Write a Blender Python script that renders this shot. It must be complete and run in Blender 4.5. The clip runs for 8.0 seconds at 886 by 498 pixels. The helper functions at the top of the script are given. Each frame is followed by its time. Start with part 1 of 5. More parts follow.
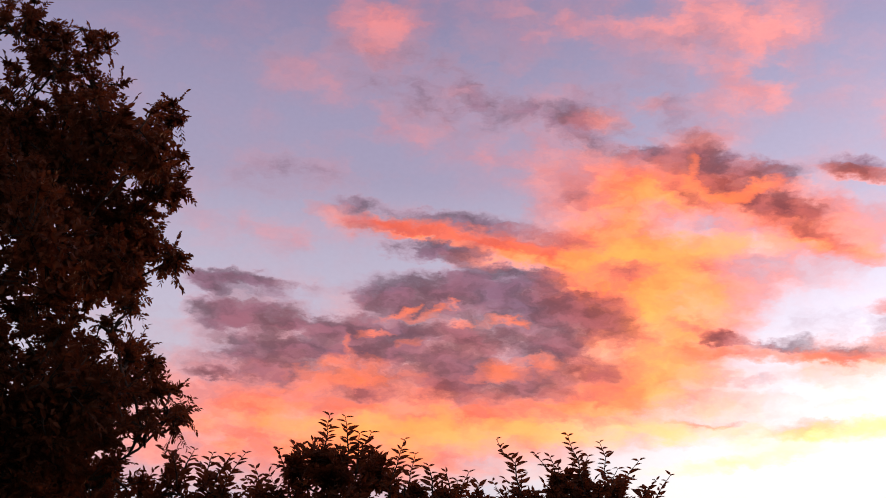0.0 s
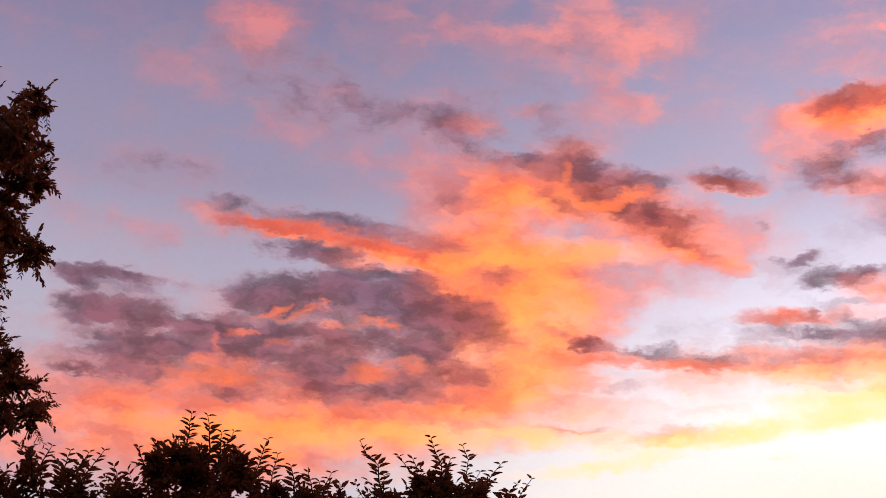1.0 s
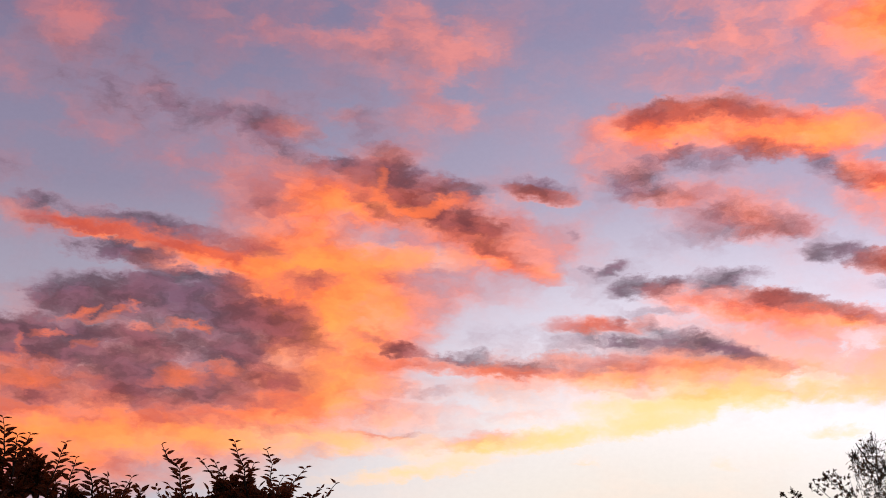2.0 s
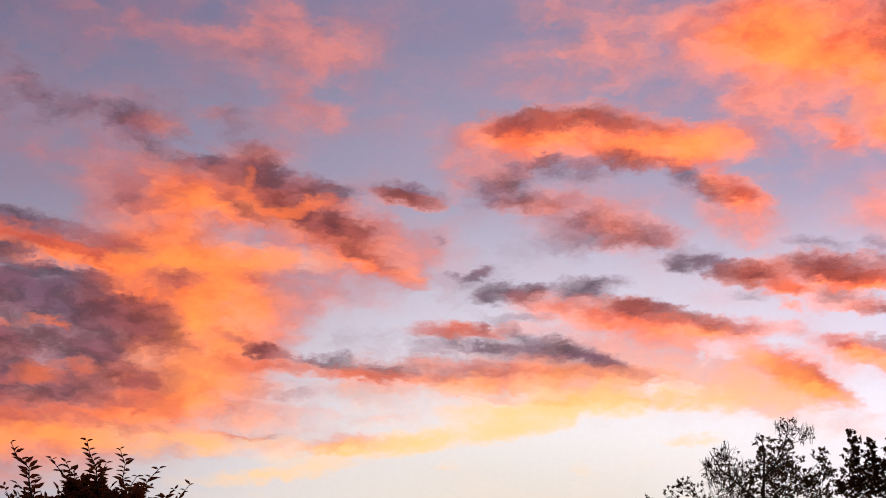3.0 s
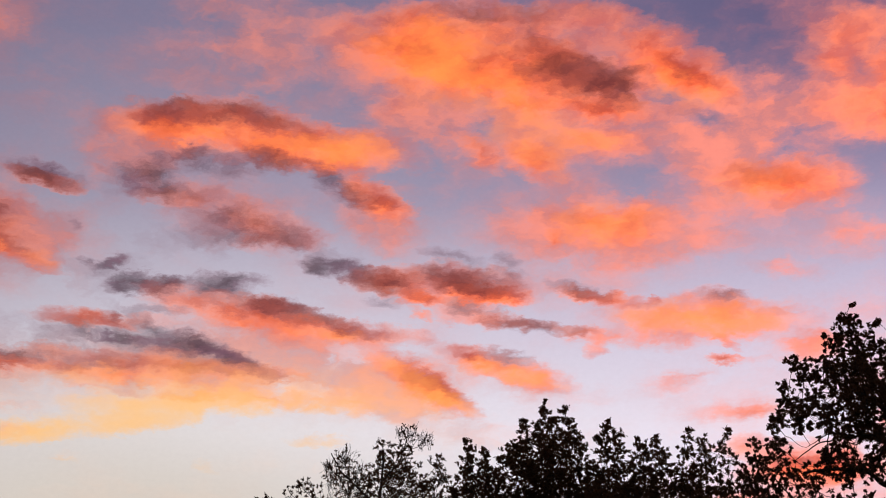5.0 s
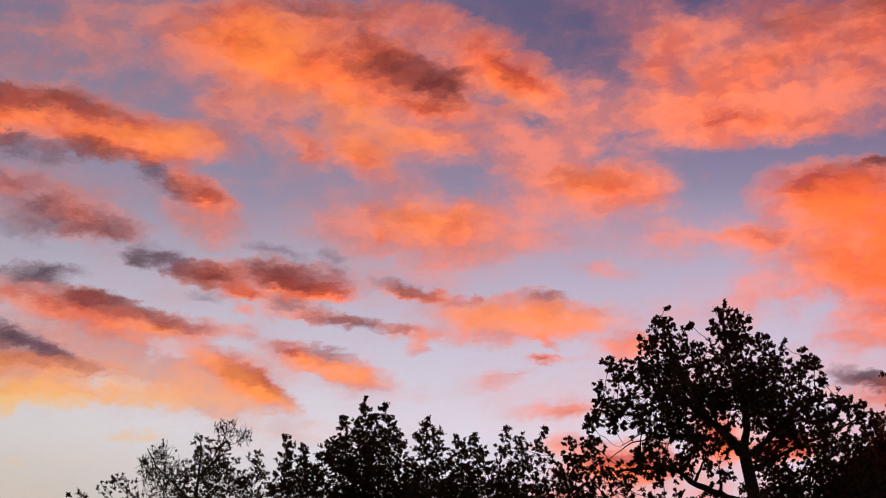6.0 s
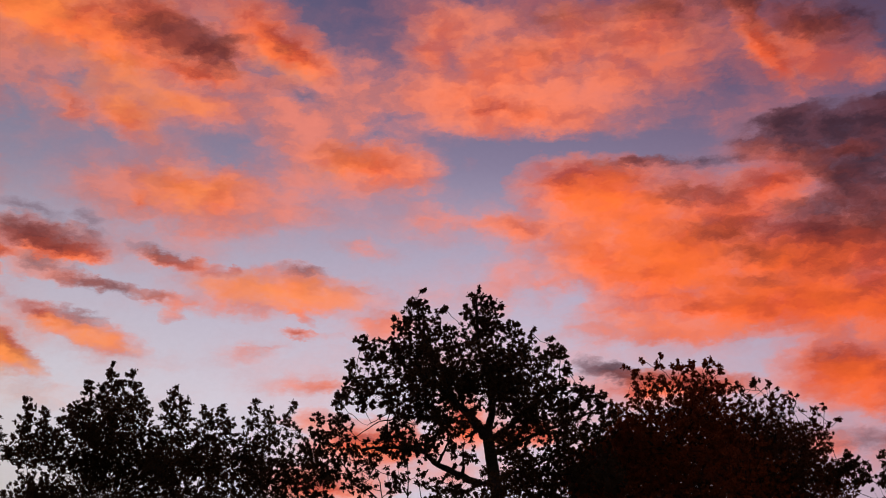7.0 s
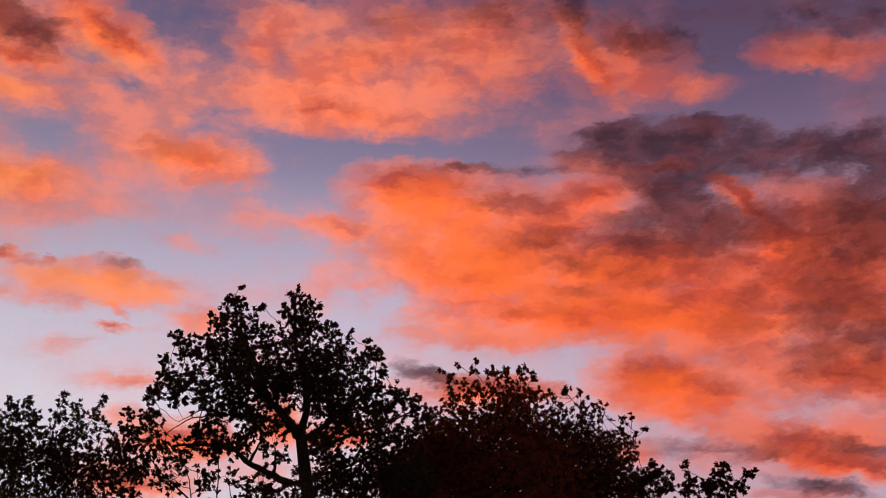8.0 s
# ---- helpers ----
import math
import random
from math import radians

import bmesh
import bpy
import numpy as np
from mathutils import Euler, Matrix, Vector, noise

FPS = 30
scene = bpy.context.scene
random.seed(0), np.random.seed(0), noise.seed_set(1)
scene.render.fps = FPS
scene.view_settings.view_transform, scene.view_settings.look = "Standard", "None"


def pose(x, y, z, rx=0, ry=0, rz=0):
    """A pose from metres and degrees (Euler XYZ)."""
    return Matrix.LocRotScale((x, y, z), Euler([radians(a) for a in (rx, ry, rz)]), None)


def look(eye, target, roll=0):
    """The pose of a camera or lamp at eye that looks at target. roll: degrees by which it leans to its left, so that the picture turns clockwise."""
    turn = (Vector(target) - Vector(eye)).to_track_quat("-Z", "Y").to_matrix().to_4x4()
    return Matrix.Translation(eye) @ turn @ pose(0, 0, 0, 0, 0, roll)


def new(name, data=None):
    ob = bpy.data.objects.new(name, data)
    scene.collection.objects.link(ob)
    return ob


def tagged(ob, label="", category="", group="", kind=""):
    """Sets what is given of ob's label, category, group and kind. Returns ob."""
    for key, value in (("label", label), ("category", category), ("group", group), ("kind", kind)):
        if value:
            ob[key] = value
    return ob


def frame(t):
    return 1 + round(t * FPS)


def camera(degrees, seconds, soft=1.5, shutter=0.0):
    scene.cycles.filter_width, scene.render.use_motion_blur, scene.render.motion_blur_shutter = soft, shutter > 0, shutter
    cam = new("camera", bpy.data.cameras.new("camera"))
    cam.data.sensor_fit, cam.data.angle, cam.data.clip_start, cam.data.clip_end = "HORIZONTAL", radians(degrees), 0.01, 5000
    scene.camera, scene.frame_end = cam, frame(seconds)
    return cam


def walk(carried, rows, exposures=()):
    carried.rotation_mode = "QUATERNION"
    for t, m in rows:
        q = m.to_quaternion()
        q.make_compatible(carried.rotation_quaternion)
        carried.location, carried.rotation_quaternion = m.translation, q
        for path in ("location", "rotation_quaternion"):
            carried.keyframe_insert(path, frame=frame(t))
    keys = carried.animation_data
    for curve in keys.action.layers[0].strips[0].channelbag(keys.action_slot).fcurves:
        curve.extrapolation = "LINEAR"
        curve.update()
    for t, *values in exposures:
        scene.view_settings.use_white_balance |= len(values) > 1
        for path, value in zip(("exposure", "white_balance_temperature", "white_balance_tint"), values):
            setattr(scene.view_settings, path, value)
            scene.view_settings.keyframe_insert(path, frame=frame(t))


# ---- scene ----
# ---------------------------------------------------------------- camera
# seconds, heading to the right of the first view, upward tilt, lean
cam = camera(33.3, 8.0, soft=1.0)
EYE, REACH = 1.6, 0.25
ROWS = [
    (0.0, -0.04, 20.47, 2.66),
    (0.2, 0.76, 20.52, 2.57),
    (0.5, 2.10, 20.58, 2.31),
    (0.7, 3.36, 20.65, 2.26),
    (1.0, 5.21, 20.75, 2.38),
    (1.2, 6.67, 20.82, 2.09),
    (1.5, 9.05, 20.93, 1.46),
    (1.7, 10.68, 21.01, 1.18),
    (2.8, 17.42, 21.32, 0.39),
    (3.0, 18.41, 21.31, 0.37),
    (3.2, 19.49, 21.33, 0.26),
    (3.5, 21.33, 21.36, 0.06),
    (3.7, 23.13, 21.37, -0.27),
    (4.0, 26.30, 21.40, -0.55),
    (4.2, 28.18, 21.37, -0.20),
    (4.5, 30.25, 21.35, 0.08),
    (4.7, 31.42, 21.33, -0.20),
    (5.8, 38.90, 20.97, -1.50),
    (6.0, 40.52, 20.97, -1.78),
    (6.2, 42.85, 20.87, -1.51),
    (6.3, 44.26, 20.72, -1.29),
    (6.5, 45.90, 20.16, -1.11),
    (6.7, 47.76, 19.85, -1.23),
    (7.0, 50.31, 19.80, -1.36),
    (7.2, 51.95, 19.77, -1.53),
    (7.5, 54.02, 19.73, -1.81),
    (7.7, 55.52, 19.71, -1.63),
    (8.0, 57.61, 19.68, -1.37),
]


def held(yaw, pitch, roll):
    """Held close by someone who turns on the spot."""
    a = radians(yaw)
    return pose(REACH * math.sin(a), REACH * (math.cos(a) - 1), EYE, 90 + pitch, 0, -yaw) @ pose(0, 0, 0, 0, 0, roll)


# the lens closes a little as the bright west leaves the picture
walk(cam, [(t, held(y, p, r)) for t, y, p, r in ROWS],
     [(0.0, 0.65), (0.5, 0.57), (1.0, 0.44), (1.5, 0.32), (3.0, 0.08), (3.5, 0.02), (4.0, -0.07), (4.5, -0.15), (6.0, -0.43), (6.5, -0.53), (7.0, -0.60), (8.0, -0.54)])

# ---------------------------------------------------------------- sky
SUN_AZ, SUN_EL = 21.0, 1.5
world = bpy.data.worlds.new("dusk_sky")
scene.world = world
world.use_nodes = True
nt = world.node_tree
nt.nodes.clear()


def node(kind, **given):
    n = nt.nodes.new(kind)
    for k, v in given.items():
        setattr(n, k, v)
    return n


def wire(value, socket):
    if isinstance(value, bpy.types.NodeSocket):
        nt.links.new(value, socket)
    else:
        socket.default_value = value


def maths(op, a, b=0.0, c=0.0, clamp=False):
    n = node("ShaderNodeMath", operation=op, use_clamp=clamp)
    for s, v in zip(n.inputs, (a, b, c)):
        wire(v, s)
    return n.outputs[0]


def vmaths(op, a, b=(0, 0, 0), c=(0, 0, 0)):
    n = node("ShaderNodeVectorMath", operation=op)
    for s, v in zip(n.inputs, (a, b, c)):
        wire(v, s)
    return n.outputs[0]


def ramp(value, lo, hi, a=0.0, b=1.0):
    n = node("ShaderNodeMapRange", interpolation_type="SMOOTHSTEP")
    for s, v in zip(n.inputs, (value, lo, hi, a, b)):
        wire(v, s)
    return n.outputs[0]


def mix(f, a, b):
    n = node("ShaderNodeMix", data_type="RGBA")
    wire(f, n.inputs[0])
    wire(a if isinstance(a, bpy.types.NodeSocket) else (*a, 1), n.inputs[6])
    wire(b if isinstance(b, bpy.types.NodeSocket) else (*b, 1), n.inputs[7])
    return n.outputs[2]


def fbm(at, scale, detail=5.0, rough=0.55, out=0):
    n = node("ShaderNodeTexNoise", noise_dimensions="2D")
    wire(at, n.inputs["Vector"])
    n.inputs["Scale"].default_value, n.inputs["Detail"].default_value, n.inputs["Roughness"].default_value = scale, detail, rough
    return n.outputs[out]


# direction of sight as degrees round and degrees up
ray = node("ShaderNodeTexCoord").outputs["Generated"]
split = node("ShaderNodeSeparateXYZ")
wire(ray, split.inputs[0])
azimuth = maths("MULTIPLY", maths("ARCTAN2", split.outputs[0], split.outputs[1]), math.degrees(1))
height = maths("MULTIPLY", maths("ARCSINE", split.outputs[2]), math.degrees(1))
across = maths("MULTIPLY", azimuth, 0.9336)
join = node("ShaderNodeCombineXYZ")
wire(across, join.inputs[0])
wire(height, join.inputs[1])
flat = join.outputs[0]
# the wind draws every cloud edge into ragged, lying shreds
lying = vmaths("MULTIPLY", flat, (0.6, 1.25, 1))
coarse = vmaths("SUBTRACT", fbm(lying, 0.5, 2, 0.5, 1), (0.5, 0.5, 0.5))
fine = vmaths("SUBTRACT", fbm(lying, 1.3, 7, 0.6, 1), (0.5, 0.5, 0.5))
ragged = vmaths("SUBTRACT", fbm(lying, 3.4, 5, 0.6, 1), (0.5, 0.5, 0.5))
bent = vmaths("MULTIPLY_ADD", ragged, (0.5, 0.42, 0), vmaths("MULTIPLY_ADD", coarse, (0.6, 0.4, 0), vmaths("MULTIPLY_ADD", fine, (0.95, 0.65, 0), flat)))


class Layer:
    """One kind of cloud: heaped puffs, broken up by noise. above: degrees up at which to look, for a second sight of the same layer."""
    def __init__(self, shift, scale, broken, stray, rough=0.52, above=0.0):
        self.at = vmaths("ADD", bent, (0, above, 0)) if above else bent
        moved = vmaths("ADD", vmaths("MULTIPLY", self.at, (0.6, 1.1, 1)), (shift, shift * 0.7, 0))
        self.noise = maths("SUBTRACT", fbm(moved, scale, 6, rough), 0.5)
        self.broken, self.stray = broken, stray
        self.total, self.twin = 0.0, None

    def density(self):
        held_ = maths("MULTIPLY", self.total, maths("MULTIPLY_ADD", self.noise, self.broken, 1.0))
        return maths("MULTIPLY_ADD", self.noise, self.stray, held_)


def clouds(layer, puffs):
    """Soft puffs: across, up, half width, half height (degrees), slope, density."""
    for u, v, w, h, slope, dense in puffs:
        g = node("ShaderNodeTexGradient", gradient_type="SPHERICAL")
        m = g.texture_mapping
        m.vector_type, m.translation, m.rotation, m.scale = "TEXTURE", (u, v, 0), (0, 0, radians(slope)), (w * 1.95, h * 1.95, 1)
        wire(layer.at, g.inputs[0])
        layer.total = maths("MULTIPLY_ADD", g.outputs[1], dense, layer.total)
    if layer.twin:
        clouds(layer.twin, puffs)


veil, gold, ember = Layer(3.1, 0.45, 3.0, 1.15, 0.56), Layer(9.7, 1.0, 2.6, 0.15, 0.5), Layer(17.3, 0.6, 1.8, 0.3, 0.55)
shade, rim = Layer(29.9, 0.8, 2.9, 0.4, 0.62), Layer(41.7, 1.4, 3.0, 0.1, 0.55)
ember.twin = Layer(17.3, 0.6, 1.8, 0.3, 0.55, above=0.5)
# sunset_bank
clouds(veil, [
    (-2.78, 29.15, 1.31, 1.05, 3, 0.9),
    (-4.50, 26.98, 1.31, 2.19, -7, 0.1),
    (-2.34, 25.30, 3.28, 0.87, -19, 0.4),
    (-10.69, 28.04, 1.31, 0.87, 3, 0.35),
    (1.20, 26.88, 1.75, 0.55, 23, 0.5),
    (5.70, 29.51, 3.28, 0.87, 3, 0.6),
    (12.00, 28.67, 2.62, 1.53, -17, 0.8),
    (11.71, 26.57, 1.31, 0.76, 3, 0.6),
    (3.52, 24.44, 1.31, 0.44, 3, 0.4),
    (5.52, 25.33, 2.40, 0.76, -7, 0.36),
    (7.93, 21.53, 3.06, 2.19, 3, 0.7),
    (11.10, 20.61, 4.37, 1.09, 3, 0.8),
    (14.46, 21.33, 2.62, 1.31, -17, 0.6),
    (-4.44, 14.58, 5.68, 0.98, -2, 0.9),
    (2.71, 14.09, 6.56, 0.87, -0, 0.6)])
# sunset_bank
clouds(veil, [
    (-6.63, 20.72, 3.28, 0.66, -2, 0.35),
    (11.97, 15.05, 5.68, 0.44, 3, 0.3),
    (-3.42, 11.85, 6.56, 1.09, 3, 0.6),
    (9.96, 15.92, 2.19, 0.22, -0, 0.5),
    (10.74, 14.63, 2.84, 0.17, -0, 0.4)])
# sunset_bank
clouds(shade, [
    (3.10, 29.37, 0.55, 0.31, 23, 0.45),
    (-6.02, 23.25, 2.40, 0.39, -2, 0.25),
    (4.84, 25.54, 1.53, 0.76, -2, 0.18),
    (-2.28, 27.79, 4.37, 1.31, 3, 0.15),
    (5.74, 24.62, 1.31, 0.52, -12, 0.5),
    (8.17, 24.23, 0.98, 0.24, -2, 0.8),
    (10.76, 23.67, 1.44, 0.44, -12, 1.2),
    (12.75, 23.31, 0.83, 0.26, -2, 0.7),
    (9.34, 22.70, 0.76, 0.17, -32, 0.7),
    (11.72, 22.55, 1.20, 0.28, -12, 1.1),
    (12.83, 22.22, 1.30, 0.26, -16, 1.1),
    (14.07, 21.08, 1.20, 0.15, -19, 0.6),
    (5.10, 22.73, 1.09, 0.44, 3, 0.35),
    (7.07, 19.78, 1.01, 0.28, -0, 0.8),
    (15.60, 23.46, 1.09, 0.28, -7, 0.6)])
# sunset_bank
clouds(shade, [
    (-3.19, 21.91, 0.96, 0.24, -2, 0.9),
    (-3.17, 21.03, 1.01, 0.22, -12, 0.5),
    (0.08, 21.72, 1.53, 0.24, 1, 0.7),
    (1.40, 21.53, 2.19, 0.22, -3, 0.7),
    (3.56, 21.07, 1.75, 0.22, -9, 0.6),
    (-0.26, 20.37, 1.27, 0.28, -0, 2.6),
    (2.48, 19.71, 1.20, 0.17, -5, 1.2),
    (2.14, 18.85, 3.28, 0.57, -0, 2.16),
    (4.73, 18.26, 1.97, 0.66, -17, 2.03),
    (-0.44, 18.74, 1.75, 0.44, 6, 1.62),
    (-2.15, 18.54, 0.87, 0.26, 11, 1.22),
    (-1.26, 17.93, 1.31, 0.26, 3, 0.94),
    (3.25, 17.75, 1.75, 0.35, -2, 1.08),
    (6.01, 17.84, 0.66, 0.44, -17, 1.08),
    (-2.92, 17.18, 1.31, 0.26, 3, 1.35)])
# sunset_bank
clouds(shade, [
    (-1.22, 17.13, 1.97, 0.24, 3, 1.08),
    (1.14, 17.00, 2.40, 0.33, -0, 1.22),
    (-1.60, 16.39, 1.75, 0.28, -2, 0.94),
    (0.11, 16.04, 2.84, 0.28, -2, 0.81),
    (4.96, 16.53, 1.01, 0.37, -22, 1.89),
    (3.69, 16.89, 0.87, 0.22, -17, 1.08),
    (-4.55, 16.20, 1.31, 0.26, -2, 0.81),
    (-6.25, 16.40, 1.31, 0.22, -5, 1.08),
    (-7.05, 15.94, 0.87, 0.17, 3, 0.94),
    (-7.82, 15.18, 0.96, 0.13, 8, 1.08),
    (-6.56, 15.11, 1.31, 0.13, 3, 0.68),
    (2.26, 15.15, 1.97, 0.22, -2, 0.68),
    (-2.77, 14.65, 3.28, 0.20, -0, 0.54),
    (-8.16, 18.83, 1.01, 0.20, -0, 1.7),
    (-8.65, 18.39, 0.48, 0.22, -17, 1.7)])
# sunset_bank
clouds(shade, [
    (-6.67, 18.75, 1.09, 0.15, -0, 0.85),
    (-7.40, 17.43, 1.31, 0.31, -2, 2),
    (-8.21, 17.09, 0.66, 0.17, 8, 1),
    (-5.47, 17.11, 1.31, 0.22, -0, 1.5),
    (-3.79, 17.34, 0.87, 0.26, 8, 1.2),
    (5.00, 14.11, 1.97, 0.22, -2, 0.54),
    (-1.16, 16.09, 5.25, 0.92, -0, 0.9),
    (-6.19, 15.64, 2.84, 0.48, -0, 0.6),
    (2.63, 16.90, 3.72, 0.87, -2, 0.5),
    (1.83, 15.35, 3.50, 0.44, -1, 0.6),
    (11.79, 15.73, 1.31, 0.20, 3, 0.25)])
# sunset_bank
clouds(ember, [
    (7.44, 22.97, 2.29, 0.87, -7, 1.2),
    (9.48, 24.57, 0.98, 0.35, -7, 0.7),
    (5.96, 25.55, 0.87, 0.31, -7, 0.25),
    (10.95, 22.87, 1.97, 0.66, -9, 1.1),
    (14.11, 21.88, 1.09, 0.76, -17, 0.8),
    (13.22, 21.39, 1.97, 0.48, -17, 0.7),
    (14.75, 20.53, 1.20, 0.26, -22, 0.8),
    (6.85, 20.89, 2.19, 0.79, -17, 0.8),
    (8.89, 21.46, 1.09, 0.35, 3, -0.3),
    (7.07, 21.10, 2.40, 1.09, -7, 0.5),
    (7.92, 19.80, 2.19, 1.31, 3, 0.5),
    (15.49, 23.26, 1.09, 0.22, -7, 0.5),
    (-3.61, 21.37, 1.09, 0.31, -12, 0.8),
    (-1.87, 21.20, 1.31, 0.24, -5, 1.3),
    (0.32, 21.05, 1.75, 0.26, -5, 1.4)])
# sunset_bank
clouds(ember, [
    (2.08, 20.72, 1.53, 0.31, -11, 1.4),
    (3.83, 20.42, 1.75, 0.48, -15, 1),
    (1.80, 20.06, 1.09, 0.22, -2, 0.7),
    (5.35, 19.79, 1.97, 0.70, -22, 1),
    (7.49, 18.50, 2.40, 1.31, -12, 1),
    (8.32, 16.99, 2.40, 1.31, 33, 0.9),
    (6.65, 15.26, 2.62, 1.31, 13, 0.8),
    (6.85, 19.37, 1.75, 0.87, 3, 0.8),
    (0.51, 16.60, 7.21, 1.53, -1, 0.4),
    (-3.20, 14.88, 5.25, 0.74, -1, 0.6),
    (2.70, 14.19, 6.56, 0.74, -0, 0.7),
    (-7.01, 13.10, 4.37, 0.74, 3, 0.5),
    (-5.51, 12.36, 6.56, 1.09, 3, 0.5),
    (-0.98, 12.63, 4.37, 0.79, 3, 0.6),
    (-8.71, 13.81, 2.62, 1.09, 3, 0.3)])
# sunset_bank
clouds(gold, [
    (8.88, 20.51, 2.62, 0.48, 3, 0.7),
    (7.50, 22.84, 1.31, 0.66, -7, 0.4),
    (7.91, 18.07, 1.75, 0.98, 23, 0.7),
    (9.60, 18.92, 1.31, 0.66, 3, 0.4),
    (7.90, 16.13, 1.75, 1.09, 3, 0.5),
    (2.72, 13.48, 6.56, 0.33, 1, 0.7),
    (7.27, 13.66, 2.19, 0.39, 3, 0.5)])
# sunset_bank
clouds(rim, [
    (9.51, 23.62, 0.20, 0.39, 3, 0.9),
    (9.88, 22.90, 0.48, 0.17, -32, 1),
    (10.73, 22.56, 0.52, 0.15, -2, 1),
    (11.70, 22.82, 0.79, 0.17, 18, 0.9),
    (12.65, 22.91, 0.66, 0.20, 3, 0.7),
    (0.44, 18.32, 0.17, 0.13, 13, 0.9),
    (-0.15, 18.10, 0.26, 0.11, 13, 0.8),
    (-1.22, 18.07, 0.35, 0.11, 13, 0.7),
    (-1.94, 17.79, 0.39, 0.11, 11, 0.8),
    (-0.71, 17.79, 0.48, 0.11, 3, 0.8),
    (2.18, 17.80, 0.48, 0.11, -0, 0.8),
    (0.90, 17.69, 0.48, 0.11, 3, 0.8),
    (3.03, 17.74, 0.35, 0.11, 3, 0.6),
    (2.66, 15.90, 1.09, 0.31, 8, 0.7),
    (3.81, 16.07, 0.57, 0.26, 3, 0.6)])
# sunset_bank
clouds(rim, [
    (1.99, 15.71, 0.52, 0.22, 3, 0.5),
    (-2.83, 15.73, 0.74, 0.31, 3, 0.6),
    (-4.50, 15.40, 1.09, 0.26, 3, 0.6),
    (-3.11, 15.19, 0.87, 0.20, 3, 0.8),
    (-5.07, 14.75, 0.87, 0.20, 3, 0.7),
    (-3.39, 16.56, 0.17, 0.33, 23, 0.9),
    (-2.49, 17.10, 0.57, 0.09, 3, 0.6),
    (-1.19, 16.74, 0.44, 0.13, 3, 0.4),
    (-3.90, 15.92, 0.52, 0.26, 3, 0.5),
    (-1.55, 15.41, 0.87, 0.17, 3, 0.5)])
# western_bank
clouds(veil, [
    (18.27, 24.76, 1.31, 1.09, 1, 0.5),
    (12.09, 19.47, 1.09, 1.09, 1, 0.5),
    (23.29, 28.62, 4.37, 1.31, 1, 0.3),
    (20.39, 16.09, 5.46, 0.39, 5, 0.5),
    (15.25, 16.64, 5.46, 0.26, -1, 0.6)])
# western_bank
clouds(shade, [
    (11.66, 19.58, 1.09, 0.66, 1, 0.3),
    (17.08, 21.68, 0.17, 0.17, 1, 0.9)])
# western_bank
clouds(ember, [
    (18.01, 18.20, 1.75, 0.22, 1, 0.6)])
# dusky_bank
clouds(shade, [
    (1.53, 26.55, 3.06, 1.53, 0, 0.28),
    (4.79, 26.30, 1.31, 0.66, 0, 0.21),
    (8.83, 28.58, 1.97, 0.66, -20, 0.25)])
# middle_bank
clouds(veil, [
    (24.92, 29.51, 2.84, 2.19, -0, 0.45),
    (21.45, 29.82, 1.09, 1.75, -0, 0.4),
    (11.12, 28.66, 2.40, 1.09, -20, 0.4),
    (30.37, 26.15, 2.19, 1.31, -20, 0.6),
    (18.92, 25.08, 1.31, 1.09, -0, 0.5),
    (20.71, 23.12, 2.19, 0.87, -0, 0.55),
    (24.01, 21.86, 1.86, 0.76, -10, 0.7),
    (28.34, 22.53, 1.31, 0.98, -30, 0.8),
    (35.68, 21.57, 1.97, 1.20, -0, 0.6),
    (26.59, 16.88, 3.93, 0.87, -20, 0.6),
    (22.35, 15.91, 6.56, 0.57, 3, 0.35),
    (13.93, 15.84, 2.62, 0.31, -0, 0.5),
    (16.92, 13.00, 0.66, 0.13, -0, 0.3),
    (25.54, 16.70, 5.25, 1.09, -15, 0.6),
    (5.94, 24.77, 3.28, 1.09, -5, 0.3)])
# middle_bank
clouds(veil, [
    (9.76, 25.66, 1.97, 0.57, -10, 0.4),
    (20.94, 24.42, 1.31, 1.31, -0, 0.4)])
# middle_bank
clouds(shade, [
    (10.42, 28.92, 1.31, 0.39, -5, 0.35),
    (20.12, 26.21, 0.92, 0.24, 12, 0.7),
    (21.86, 26.22, 1.97, 0.35, -3, 0.65),
    (22.66, 26.57, 1.01, 0.20, -0, 0.6),
    (23.89, 26.06, 1.31, 0.28, -12, 0.5),
    (22.71, 24.40, 1.86, 0.37, -0, 0.95),
    (20.52, 24.58, 0.87, 0.22, 10, 0.7),
    (24.30, 24.57, 0.87, 0.26, -20, 0.6),
    (19.31, 23.60, 1.05, 0.52, -0, 0.65),
    (20.71, 23.29, 1.31, 0.31, -0, 0.4),
    (23.13, 22.32, 1.31, 0.39, -10, 0.4),
    (24.31, 21.63, 1.53, 0.35, -8, 0.44),
    (27.02, 23.62, 1.01, 0.39, -30, 0.7),
    (15.83, 23.39, 0.96, 0.31, -10, 0.8),
    (20.68, 18.75, 1.09, 0.17, -0, 0.3)])
